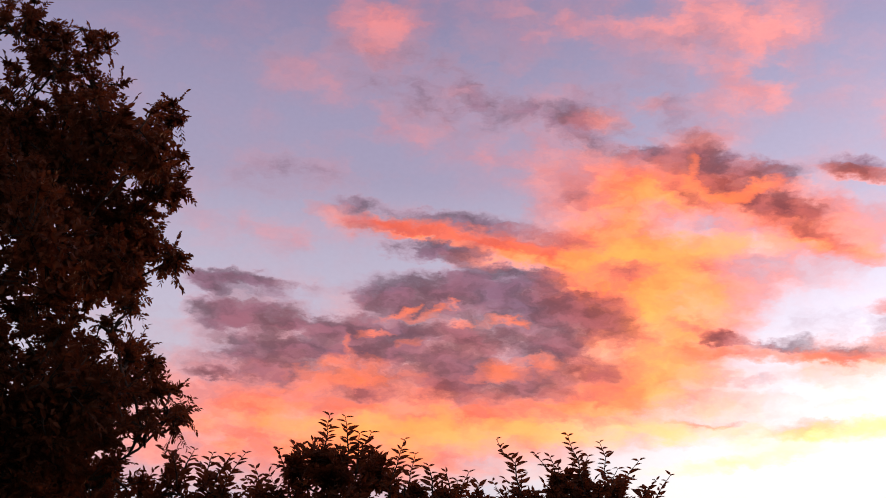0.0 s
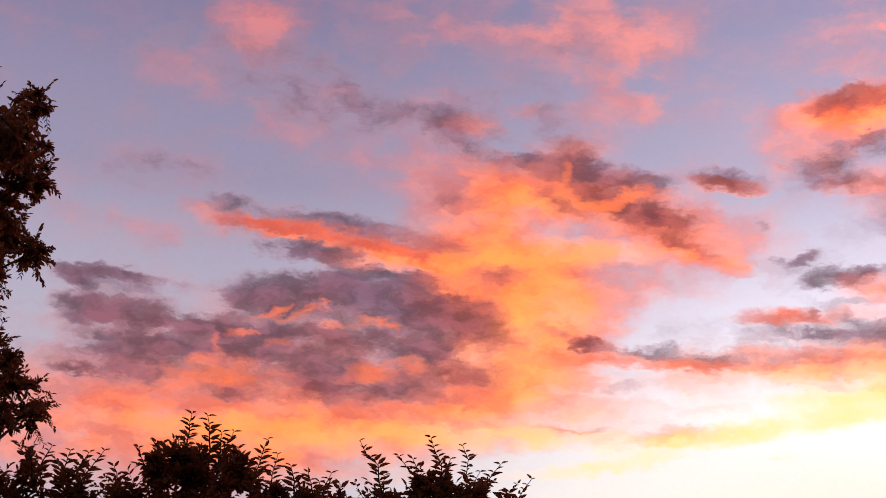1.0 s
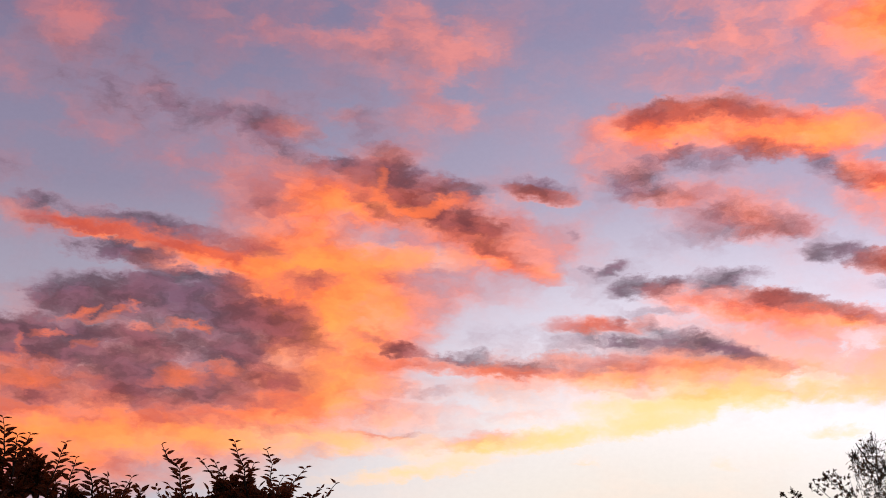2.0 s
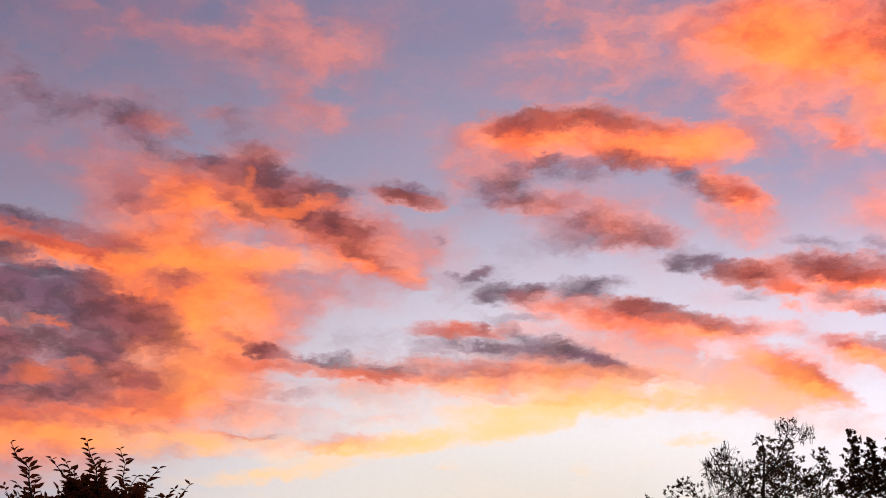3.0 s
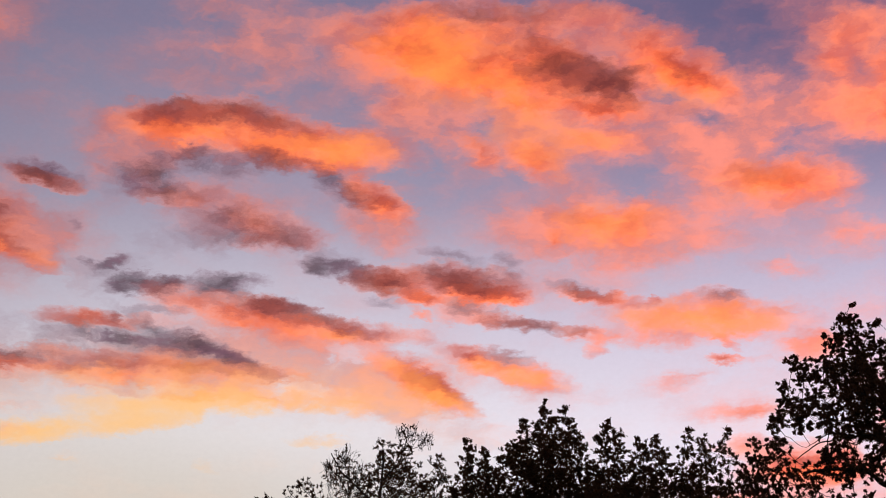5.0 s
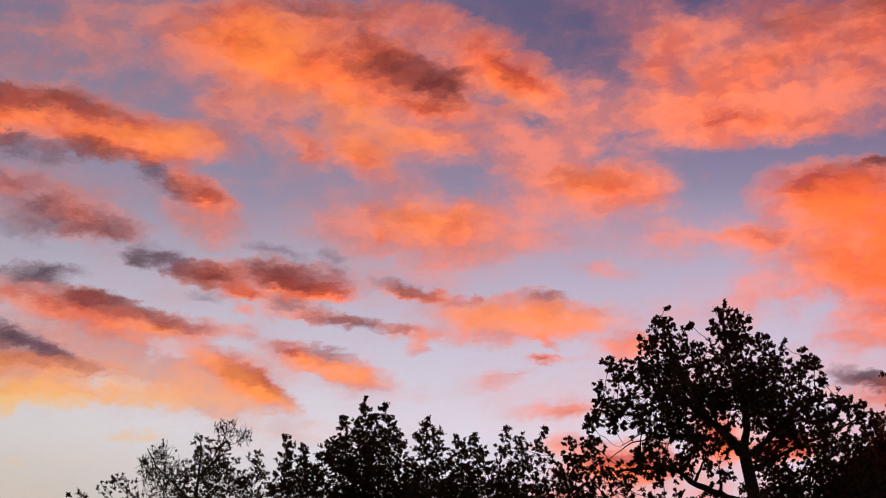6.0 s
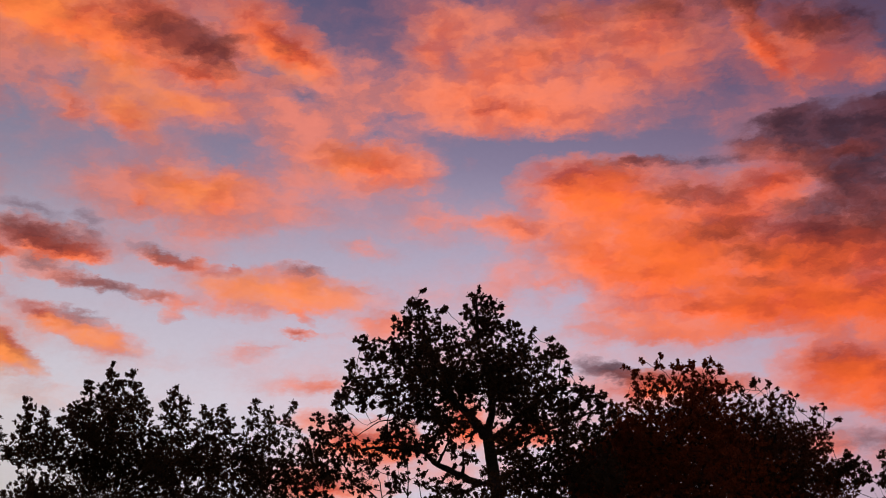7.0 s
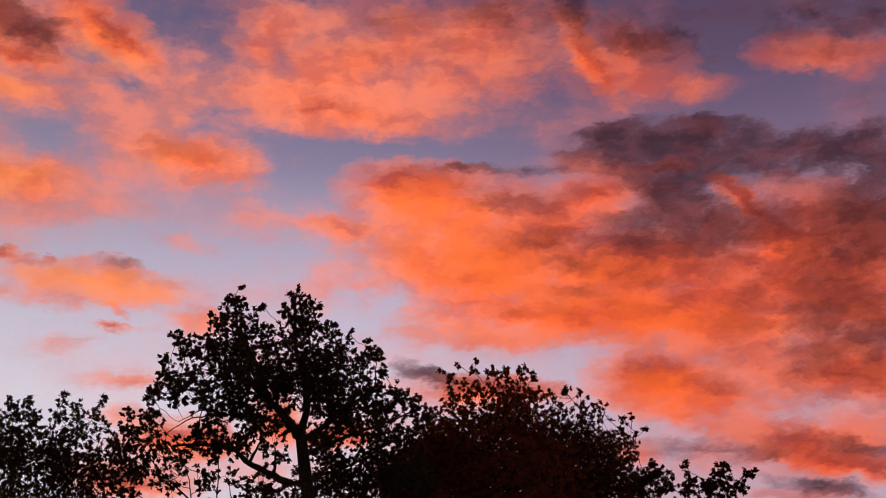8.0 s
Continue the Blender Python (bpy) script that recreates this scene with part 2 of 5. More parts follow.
# middle_bank
clouds(shade, [
    (18.86, 18.25, 0.35, 0.22, -30, 0.6),
    (19.82, 18.21, 0.44, 0.17, -20, 0.5),
    (22.81, 19.86, 1.01, 0.28, 3, 1.3),
    (21.77, 19.39, 0.79, 0.24, -20, 0.4),
    (24.56, 19.05, 1.75, 0.20, -14, 0.75),
    (26.24, 18.51, 1.31, 0.20, -14, 0.8),
    (26.87, 20.61, 1.01, 0.33, 8, 0.55),
    (27.61, 20.30, 0.55, 0.22, -30, 0.5),
    (28.76, 19.97, 0.87, 0.31, -10, 0.75),
    (10.51, 24.28, 1.31, 0.28, -22, 0.35),
    (6.98, 25.09, 2.84, 0.61, -8, 0.27),
    (4.89, 22.64, 0.87, 0.35, -0, 0.3),
    (21.57, 21.25, 1.97, 0.39, -0, 0.3),
    (19.60, 23.77, 0.66, 0.57, -0, 0.3)])
# middle_bank
clouds(ember, [
    (21.72, 25.50, 2.40, 0.61, -0, 1),
    (22.54, 26.25, 1.53, 0.44, -0, 0.9),
    (20.28, 25.84, 1.20, 0.52, -0, 0.9),
    (24.77, 25.53, 1.75, 0.57, -8, 1),
    (26.89, 25.04, 2.19, 0.55, -3, 1),
    (25.69, 24.51, 1.31, 0.28, -0, 0.8),
    (20.71, 23.07, 1.20, 0.31, -0, 0.5),
    (24.22, 22.07, 1.53, 0.39, -8, 0.28),
    (28.37, 23.11, 0.87, 0.44, -25, 0.9),
    (15.84, 23.17, 0.87, 0.20, -10, 0.5),
    (24.22, 18.65, 2.62, 0.39, -12, 0.9),
    (27.70, 18.06, 1.75, 0.28, -5, 0.95),
    (23.55, 18.98, 1.10, 0.33, -8, 0.65),
    (28.86, 19.86, 0.87, 0.33, -5, 0.5),
    (20.71, 16.57, 3.06, 0.22, -4, 0.8)])
# middle_bank
clouds(ember, [
    (16.40, 16.22, 3.06, 0.20, -3, 0.6),
    (29.28, 16.54, 1.31, 0.35, -28, 0.4),
    (30.86, 15.60, 1.09, 0.35, -28, 0.4),
    (5.64, 25.69, 1.09, 0.26, -0, 0.2),
    (7.97, 26.15, 0.87, 0.22, -0, 0.15)])
# middle_bank
clouds(gold, [
    (27.20, 24.98, 1.53, 0.39, -3, 0.7),
    (29.69, 16.13, 1.53, 0.35, -25, 0.36),
    (26.25, 13.88, 0.87, 0.13, -0, 0.5),
    (24.46, 16.08, 4.37, 0.57, -6, 0.45),
    (29.43, 15.68, 1.97, 0.39, -25, 0.36),
    (21.50, 15.16, 2.84, 0.44, 3, 0.5),
    (33.55, 16.37, 1.31, 0.28, -10, 0.6),
    (27.27, 17.89, 1.31, 0.20, -5, 0.4),
    (26.25, 13.84, 0.61, 0.17, -0, 0.4)])
# low_bank
clouds(shade, [
    (10.32, 17.25, 0.33, 0.24, -1, 2.2),
    (10.61, 17.15, 0.48, 0.17, -4, 1.2),
    (9.41, 17.56, 0.52, 0.13, -11, 0.5),
    (13.10, 16.92, 0.57, 0.17, -1, 1.1),
    (11.67, 16.98, 0.87, 0.11, -7, 0.6),
    (12.60, 16.76, 1.09, 0.11, -7, 0.5),
    (16.42, 16.61, 1.53, 0.17, -3, 0.5),
    (14.96, 16.71, 1.09, 0.13, -3, 0.35),
    (18.26, 17.68, 0.74, 0.15, -7, 0.8),
    (19.54, 17.54, 1.53, 0.31, -6, 0.7),
    (21.45, 17.30, 1.53, 0.33, -9, 0.8),
    (22.73, 17.05, 0.74, 0.15, -11, 0.7),
    (17.43, 17.36, 0.87, 0.26, -1, 0.3),
    (18.39, 20.29, 0.48, 0.15, 5, 1.1),
    (19.70, 19.58, 0.74, 0.26, -3, 2)])
# low_bank
clouds(shade, [
    (20.56, 19.64, 0.44, 0.20, -1, 1.2),
    (18.85, 19.43, 0.44, 0.20, -1, 0.9),
    (17.15, 19.23, 0.87, 0.26, -1, 0.25),
    (20.15, 18.66, 1.09, 0.15, -6, 0.4),
    (18.98, 18.35, 0.22, 0.13, -41, 0.5),
    (10.81, 14.00, 0.44, 0.09, -4, 0.4),
    (10.38, 15.61, 1.31, 0.15, -4, 0.2),
    (17.91, 15.65, 0.57, 0.09, -1, 0.25)])
# low_bank
clouds(ember, [
    (11.29, 16.64, 2.40, 0.20, -4, 0.5),
    (14.98, 16.37, 2.40, 0.20, -4, 0.4),
    (17.89, 16.29, 3.06, 0.24, -3, 0.4),
    (21.46, 16.44, 2.40, 0.26, -1, 0.45),
    (17.82, 18.15, 1.09, 0.15, 2, 0.5),
    (19.76, 17.02, 1.31, 0.17, -1, 0.3),
    (13.31, 13.66, 1.75, 0.24, 7, 0.5),
    (18.54, 15.64, 3.06, 0.13, -4, 0.4),
    (14.04, 14.86, 1.97, 0.15, -4, 0.2),
    (21.05, 15.42, 1.31, 0.09, -1, 0.3),
    (9.73, 13.96, 0.74, 0.09, -4, 0.5)])
# low_bank
clouds(gold, [
    (19.78, 15.94, 3.93, 0.31, -1, 0.35),
    (21.47, 15.14, 2.62, 0.22, 2, 1),
    (19.81, 14.61, 3.28, 0.31, 7, 0.8),
    (17.35, 14.07, 2.84, 0.28, 7, 0.9),
    (14.52, 13.52, 2.40, 0.24, 7, 1),
    (10.83, 12.51, 2.19, 0.20, 7, 0.8),
    (24.84, 15.41, 1.97, 0.26, -1, 0.7),
    (26.51, 15.17, 1.31, 0.17, -1, 0.4),
    (22.12, 12.78, 0.66, 0.15, -1, 0.3),
    (17.39, 12.94, 0.44, 0.09, -6, 0.3)])
# warm_bank
clouds(gold, [
    (31.62, 29.01, 1.75, 0.87, -0, 0.5),
    (30.22, 27.64, 0.87, 0.87, -0, 0.3),
    (35.28, 24.43, 0.87, 0.39, -30, 0.5),
    (36.44, 25.34, 1.31, 0.39, -0, 0.4),
    (43.15, 23.18, 1.75, 0.61, -0, 0.3),
    (36.89, 21.85, 1.31, 0.61, -0, 0.45),
    (41.03, 18.22, 1.97, 0.48, -0, 0.6),
    (27.03, 25.10, 1.31, 0.44, -0, 0.5),
    (23.21, 25.40, 1.75, 0.22, -5, 0.3),
    (40.74, 27.01, 1.31, 0.66, -20, 0.35),
    (15.50, 20.49, 0.87, 0.26, -25, 0.4)])
# warm_bank
clouds(veil, [
    (18.60, 24.71, 0.66, 0.87, -0, 0.5),
    (18.91, 23.22, 1.09, 0.87, -0, 0.4),
    (24.02, 28.24, 1.31, 1.53, -0, 0.3)])
# warm_bank
clouds(shade, [
    (19.32, 23.68, 1.09, 0.57, -0, 0.3)])
# high_bank
clouds(ember, [
    (30.19, 28.97, 2.62, 1.01, -10, 1),
    (29.75, 27.27, 1.31, 0.79, -2, 0.5),
    (33.21, 30.12, 3.28, 0.44, -2, 0.8),
    (34.32, 27.98, 1.97, 0.79, -12, 0.8),
    (39.77, 28.38, 1.97, 0.74, -27, 1),
    (41.33, 27.11, 1.20, 0.35, -30, 0.8),
    (37.36, 26.42, 2.40, 0.28, -5, 0.9),
    (36.63, 25.36, 2.40, 0.61, -2, 0.6),
    (35.02, 24.34, 0.92, 0.48, -27, 0.8),
    (32.50, 25.00, 0.87, 0.35, -42, 0.7),
    (32.75, 27.05, 0.52, 0.39, -2, -0.18),
    (37.62, 27.32, 1.53, 0.57, -2, 1.2),
    (35.02, 28.84, 1.31, 0.87, -22, 0.5),
    (36.76, 22.08, 1.53, 0.52, -8, 0.65),
    (35.35, 21.50, 0.26, 0.22, -2, 0.6)])
# high_bank
clouds(ember, [
    (38.18, 21.16, 0.87, 0.31, -2, 0.35),
    (43.57, 23.16, 1.53, 0.44, -12, 0.7),
    (23.80, 21.94, 1.75, 0.61, -14, 0.28),
    (28.56, 23.12, 0.96, 0.39, -30, 0.9),
    (28.84, 19.87, 0.87, 0.31, -12, 0.5),
    (31.55, 19.74, 1.86, 0.55, -4, 1.2),
    (32.83, 19.43, 0.92, 0.26, -5, 1.5),
    (30.17, 19.29, 0.57, 0.17, -12, 0.8),
    (32.92, 18.43, 1.31, 0.20, -7, 0.6),
    (36.23, 17.90, 0.87, 0.20, -10, 0.8),
    (36.81, 17.23, 0.28, 0.31, -42, 0.7),
    (37.55, 19.09, 0.96, 0.20, -10, 0.9),
    (36.39, 19.36, 0.87, 0.17, -10, 0.6),
    (38.95, 18.95, 0.22, 0.11, -2, 0.7),
    (30.18, 18.68, 0.35, 0.11, -22, 0.6)])
# high_bank
clouds(ember, [
    (33.30, 16.65, 1.57, 0.37, -18, 1),
    (32.09, 17.13, 0.48, 0.22, -22, 0.7),
    (41.04, 18.19, 2.62, 0.44, -6, 0.8),
    (41.46, 17.30, 0.44, 0.13, -42, 0.5),
    (41.31, 16.55, 0.39, 0.13, -2, 0.8),
    (40.12, 15.98, 0.57, 0.13, 8, 0.22),
    (44.40, 17.00, 0.79, 0.20, 1, 0.5),
    (29.69, 16.52, 1.18, 0.37, -32, 0.7),
    (31.02, 15.73, 1.09, 0.33, -30, 0.7),
    (22.74, 15.65, 2.19, 0.31, -7, 0.5),
    (23.77, 18.23, 2.84, 0.31, -16, 0.7),
    (42.35, 14.54, 0.87, 0.17, -2, 0.33)])
# high_bank
clouds(gold, [
    (36.99, 25.24, 1.09, 0.31, -2, 0.3),
    (33.57, 16.43, 1.31, 0.22, -18, 0.8),
    (40.86, 18.16, 2.19, 0.35, -6, 1),
    (30.43, 16.01, 1.53, 0.22, -31, 0.8),
    (24.54, 15.30, 4.37, 0.31, 0, 0.5)])
# high_bank
clouds(veil, [
    (31.15, 26.45, 2.19, 1.31, -12, 0.7),
    (36.63, 25.47, 3.28, 1.09, -2, 0.7),
    (33.20, 25.85, 0.57, 0.48, -2, -0.41),
    (32.75, 27.05, 0.52, 0.39, -2, -0.32),
    (41.60, 25.60, 0.74, 0.35, -27, -0.9),
    (43.27, 28.23, 1.09, 0.87, -2, -0.18),
    (38.18, 20.95, 6.99, 1.97, -7, 0.12),
    (43.12, 26.12, 1.75, 1.09, -2, 0.3),
    (36.76, 21.87, 2.84, 0.96, -6, 0.85),
    (39.12, 21.02, 1.01, 0.61, -2, 0.6),
    (43.42, 23.28, 2.40, 0.79, -7, 0.9),
    (42.34, 24.66, 1.75, 0.87, -22, 0.5),
    (44.26, 19.66, 0.96, 0.26, -12, 0.8),
    (29.87, 23.61, 0.66, 0.17, -2, 0.4),
    (28.40, 22.04, 0.87, 0.44, -22, 0.4)])
# high_bank
clouds(veil, [
    (33.78, 16.04, 1.97, 0.44, -12, 0.6),
    (39.77, 17.60, 2.40, 0.31, -2, 0.9),
    (41.94, 16.49, 0.87, 0.11, -2, 0.5),
    (39.69, 15.82, 1.09, 0.24, 13, 0.5),
    (44.43, 16.85, 1.09, 0.35, 1, 0.9),
    (29.61, 15.41, 3.06, 0.57, -22, 0.6),
    (24.49, 16.25, 4.37, 0.79, -7, 0.6),
    (26.41, 13.88, 0.74, 0.15, -2, 0.5),
    (41.93, 14.56, 1.31, 0.26, -2, 0.39)])
# high_bank
clouds(shade, [
    (35.02, 29.05, 1.20, 0.79, -22, 0.6),
    (35.92, 27.97, 1.09, 0.39, -2, 0.5),
    (37.62, 27.43, 1.31, 0.48, -2, 1.4),
    (38.18, 26.94, 0.87, 0.31, -12, 0.6),
    (32.49, 30.36, 1.53, 0.22, -2, 0.7),
    (32.75, 27.05, 0.44, 0.31, 28, 0.35),
    (41.63, 25.69, 0.74, 0.26, -22, 0.3),
    (23.53, 22.24, 1.53, 0.44, -17, 0.4),
    (24.61, 21.57, 1.31, 0.39, -12, 0.4),
    (27.06, 23.47, 0.87, 0.35, -27, 0.7),
    (26.92, 20.63, 0.87, 0.20, -7, 0.5),
    (26.23, 20.37, 0.52, 0.17, -22, 0.5),
    (27.61, 20.14, 0.44, 0.31, -42, 0.4),
    (28.84, 19.96, 0.87, 0.31, -12, 0.7),
    (31.65, 20.04, 1.44, 0.35, -4, 1.3)])
# high_bank
clouds(shade, [
    (32.51, 19.74, 0.66, 0.22, -2, 0.5),
    (31.34, 20.97, 0.92, 0.20, -10, 0.6),
    (33.51, 20.54, 0.44, 0.28, -32, 0.75),
    (34.02, 20.17, 0.26, 0.15, -2, 0.4),
    (28.90, 19.16, 0.66, 0.13, -2, 0.4),
    (32.51, 18.76, 1.09, 0.26, -12, 0.6),
    (34.56, 18.16, 1.36, 0.20, -5, 0.8),
    (36.26, 19.56, 0.74, 0.20, -12, 0.9),
    (33.87, 17.01, 0.92, 0.15, -10, 0.6),
    (41.54, 19.02, 0.61, 0.15, -7, 0.7),
    (22.03, 17.36, 1.31, 0.26, -17, 0.8),
    (23.26, 16.83, 1.31, 0.17, -22, 0.5)])
# storm_bank
clouds(ember, [
    (53.77, 28.23, 4.15, 0.87, 2, 0.65),
    (54.30, 26.50, 4.15, 0.74, -4, 0.61),
    (48.88, 25.99, 1.97, 1.09, -6, 0.55),
    (49.82, 24.92, 2.40, 0.66, -6, 0.6),
    (46.83, 27.65, 1.09, 1.31, -1, 0.5),
    (44.47, 23.17, 1.53, 0.57, -13, 0.5),
    (38.26, 22.23, 1.31, 0.57, -11, 0.5),
    (47.64, 26.78, 0.44, 0.35, -1, -0.4),
    (59.63, 26.99, 1.49, 0.33, -59, 1),
    (61.52, 26.74, 1.53, 0.66, -11, 0.6),
    (66.86, 19.23, 2.62, 1.31, -11, 0.7),
    (68.68, 17.32, 1.97, 1.31, -1, 0.5),
    (62.75, 25.45, 1.75, 0.39, -6, 0.45),
    (67.85, 26.14, 1.22, 0.52, -6, 0.6),
    (69.98, 25.72, 1.22, 0.52, -1, 0.5)])
# storm_bank
clouds(ember, [
    (51.60, 21.99, 1.22, 0.74, -11, 0.9),
    (53.30, 22.29, 1.53, 0.57, -1, 0.8),
    (55.22, 21.21, 3.28, 0.92, -7, 1),
    (53.66, 19.01, 2.19, 1.20, -6, 0.95),
    (56.61, 18.43, 3.06, 0.92, -7, 1),
    (58.45, 19.91, 2.62, 0.87, -6, 0.8),
    (55.96, 16.95, 4.15, 0.44, -3, 0.8),
    (50.26, 20.40, 1.31, 0.39, -13, 0.7),
    (60.93, 18.46, 2.84, 1.09, -6, 0.8),
    (61.66, 13.87, 1.53, 0.74, -11, 1),
    (66.90, 11.80, 1.97, 0.35, -9, 0.8),
    (67.96, 10.77, 1.75, 0.26, -11, 0.8),
    (68.88, 13.82, 1.75, 0.44, -6, 0.5),
    (65.39, 14.67, 2.62, 0.66, -1, 0.31),
    (63.51, 16.54, 3.06, 0.87, -1, 0.31)])
# storm_bank
clouds(ember, [
    (68.04, 20.59, 1.75, 0.66, -11, 0.4),
    (60.14, 22.51, 1.22, 0.39, -6, 0.8),
    (60.70, 21.69, 1.27, 0.28, -6, 0.9),
    (65.37, 20.78, 1.14, 0.28, -43, 1),
    (64.78, 21.49, 0.48, 0.22, -41, 0.6),
    (66.39, 19.45, 1.22, 0.28, -21, 0.8),
    (62.51, 22.46, 0.66, 0.22, -1, 0.5),
    (65.96, 18.08, 4.81, 1.31, -6, 0.6),
    (68.11, 15.80, 3.28, 1.09, -9, 0.43),
    (63.55, 16.04, 4.15, 0.87, -9, 0.53),
    (60.40, 16.75, 2.62, 0.66, -6, 0.7),
    (68.43, 18.63, 2.19, 0.66, -1, 0.5),
    (55.50, 16.01, 1.97, 0.17, -5, 0.5),
    (61.77, 14.03, 1.84, 0.74, -13, 1),
    (62.92, 12.51, 0.87, 0.22, -21, 0.7)])
# storm_bank
clouds(ember, [
    (67.58, 13.21, 2.84, 0.74, -6, 0.53),
    (69.11, 14.11, 1.75, 0.66, -1, 0.7),
    (66.57, 11.47, 1.44, 0.37, -9, 0.8),
    (68.14, 10.66, 2.19, 0.35, -15, 1),
    (66.30, 9.63, 1.53, 0.22, -6, 0.6),
    (44.28, 12.27, 1.53, 0.39, -1, 1.4),
    (47.52, 13.20, 0.52, 0.74, 29, 1.2),
    (49.79, 12.44, 0.87, 0.24, -1, 1.4),
    (55.23, 14.21, 2.40, 0.31, -4, 1),
    (42.56, 10.57, 1.53, 0.28, -1, 1.2),
    (60.28, 11.59, 0.87, 0.28, -1, 0.6)])
# storm_bank
clouds(veil, [
    (50.23, 26.65, 5.68, 2.19, -1, 0.45),
    (52.01, 25.14, 4.37, 0.87, -6, 0.6),
    (44.46, 25.42, 2.62, 1.09, -11, 0.6),
    (44.11, 22.94, 2.40, 0.87, -13, 0.7),
    (39.09, 22.08, 2.40, 0.96, -11, 0.6),
    (49.14, 22.97, 2.84, 0.74, -9, -0.7),
    (53.32, 23.49, 2.62, 0.35, -1, -0.6),
    (43.87, 23.68, 1.31, 0.87, -11, 0.3),
    (62.74, 25.09, 1.97, 0.48, -1, 0.7),
    (65.05, 27.38, 1.31, 1.31, -1, -0.7),
    (66.12, 24.24, 1.53, 0.87, -1, -0.7),
    (68.59, 25.40, 2.40, 0.66, -1, 0.4),
    (48.91, 20.68, 2.40, 0.44, -9, 0.9),
    (48.06, 19.96, 1.75, 0.20, -6, 0.5),
    (51.92, 17.95, 1.97, 1.31, -11, 0.5)])
# storm_bank
clouds(veil, [
    (66.56, 16.27, 4.81, 1.75, -6, 0.68),
    (55.08, 16.13, 2.40, 0.26, -5, 0.7),
    (60.91, 14.99, 1.75, 0.31, -6, 0.5),
    (67.74, 12.36, 3.50, 1.31, -1, 0.85),
    (64.17, 12.21, 4.37, 1.31, -1, 0.42),
    (62.38, 15.33, 4.37, 0.87, -6, 0.5),
    (45.72, 11.27, 4.37, 0.66, -1, 0.2)])
# storm_bank
clouds(shade, [
    (57.30, 28.74, 1.75, 0.52, -1, 1),
    (55.93, 27.84, 2.62, 0.52, -1, 0.35),
    (52.06, 28.58, 1.53, 0.39, -1, 0.45),
    (50.91, 27.19, 0.87, 0.31, -31, 0.25),
    (59.21, 28.52, 0.39, 0.57, 9, 0.8),
    (62.23, 27.21, 1.75, 0.44, -11, 0.8),
    (63.56, 26.38, 1.22, 0.48, -21, 0.65),
    (69.87, 27.31, 1.97, 0.52, -1, 0.5),
    (56.79, 22.61, 1.86, 0.17, -4, 0.7),
    (54.19, 22.82, 1.31, 0.13, -1, 0.4),
    (57.34, 21.17, 1.44, 0.24, -7, 0.4),
    (55.70, 21.79, 1.09, 0.20, -11, 0.2),
    (58.19, 19.97, 1.44, 0.31, -7, 0.6),
    (55.86, 20.03, 1.31, 0.26, -11, 0.2),
    (61.21, 20.28, 1.75, 0.37, -1, 0.45)])
# storm_bank
clouds(shade, [
    (58.61, 18.92, 0.74, 0.15, -9, 0.45),
    (59.03, 17.88, 0.74, 0.22, -9, 0.15),
    (60.26, 17.96, 0.44, 0.13, -1, 0.1),
    (62.05, 17.83, 1.01, 0.22, -6, 0.1),
    (60.56, 19.35, 1.75, 0.31, -6, 0.25),
    (55.74, 22.75, 1.09, 0.13, -1, 0.6),
    (68.20, 11.21, 1.31, 0.17, -13, 0.6),
    (67.10, 9.97, 1.31, 0.20, -9, 0.7),
    (62.71, 11.67, 1.09, 0.31, -11, 0.25),
    (59.95, 23.30, 1.09, 0.48, 9, 1.15),
    (61.72, 23.50, 1.97, 0.52, 2, 1.23),
    (60.66, 24.01, 0.87, 0.22, 9, 0.86),
    (64.22, 23.48, 1.36, 0.52, -1, 1.44),
    (63.24, 22.17, 1.31, 0.79, -11, 1.36),
    (62.84, 21.24, 1.01, 0.57, -21, 1)])
# storm_bank
clouds(shade, [
    (63.72, 20.29, 1.40, 0.52, -11, 1.07),
    (65.70, 22.25, 0.66, 0.35, -1, 0.3),
    (66.90, 22.54, 1.01, 0.57, -1, 0.9),
    (67.86, 22.74, 1.09, 0.44, -1, 0.71),
    (68.63, 22.22, 1.97, 0.66, -1, 0.6),
    (70.08, 22.23, 1.09, 0.66, -1, 1.15),
    (69.50, 19.13, 1.75, 1.01, -1, 1),
    (66.92, 19.87, 1.53, 0.44, -16, 0.65),
    (66.73, 17.96, 3.28, 0.74, -6, 0.3),
    (69.18, 16.42, 1.97, 1.09, -1, 0.66),
    (65.18, 16.82, 1.75, 0.26, -6, 0.12),
    (63.76, 19.54, 2.19, 0.44, -6, 0.39),
    (52.62, 15.00, 0.96, 0.24, -19, 1.23),
    (53.46, 14.76, 0.52, 0.17, -11, 0.58),
    (68.68, 17.32, 2.84, 1.75, -1, 0.31)])
# storm_bank
clouds(shade, [
    (69.27, 14.73, 1.31, 1.31, -1, 0.24),
    (70.00, 20.76, 1.09, 1.31, -1, 1.1),
    (68.72, 19.44, 2.40, 1.09, -1, 0.48),
    (70.39, 23.87, 1.09, 0.87, -1, 0.31),
    (64.53, 28.03, 2.62, 0.87, -1, 0.38),
    (69.45, 27.16, 2.40, 1.09, -1, 0.5),
    (61.15, 27.73, 1.31, 0.87, -1, 0.38),
    (69.01, 11.10, 1.09, 0.17, -21, 0.6),
    (66.06, 11.23, 1.31, 0.17, -6, 0.4),
    (67.01, 9.96, 1.44, 0.22, -13, 0.75),
    (62.69, 11.56, 1.53, 0.35, -6, 0.3),
    (67.96, 14.44, 3.50, 1.53, -1, 0.17),
    (53.77, 14.69, 1.31, 0.20, -4, 0.5)])
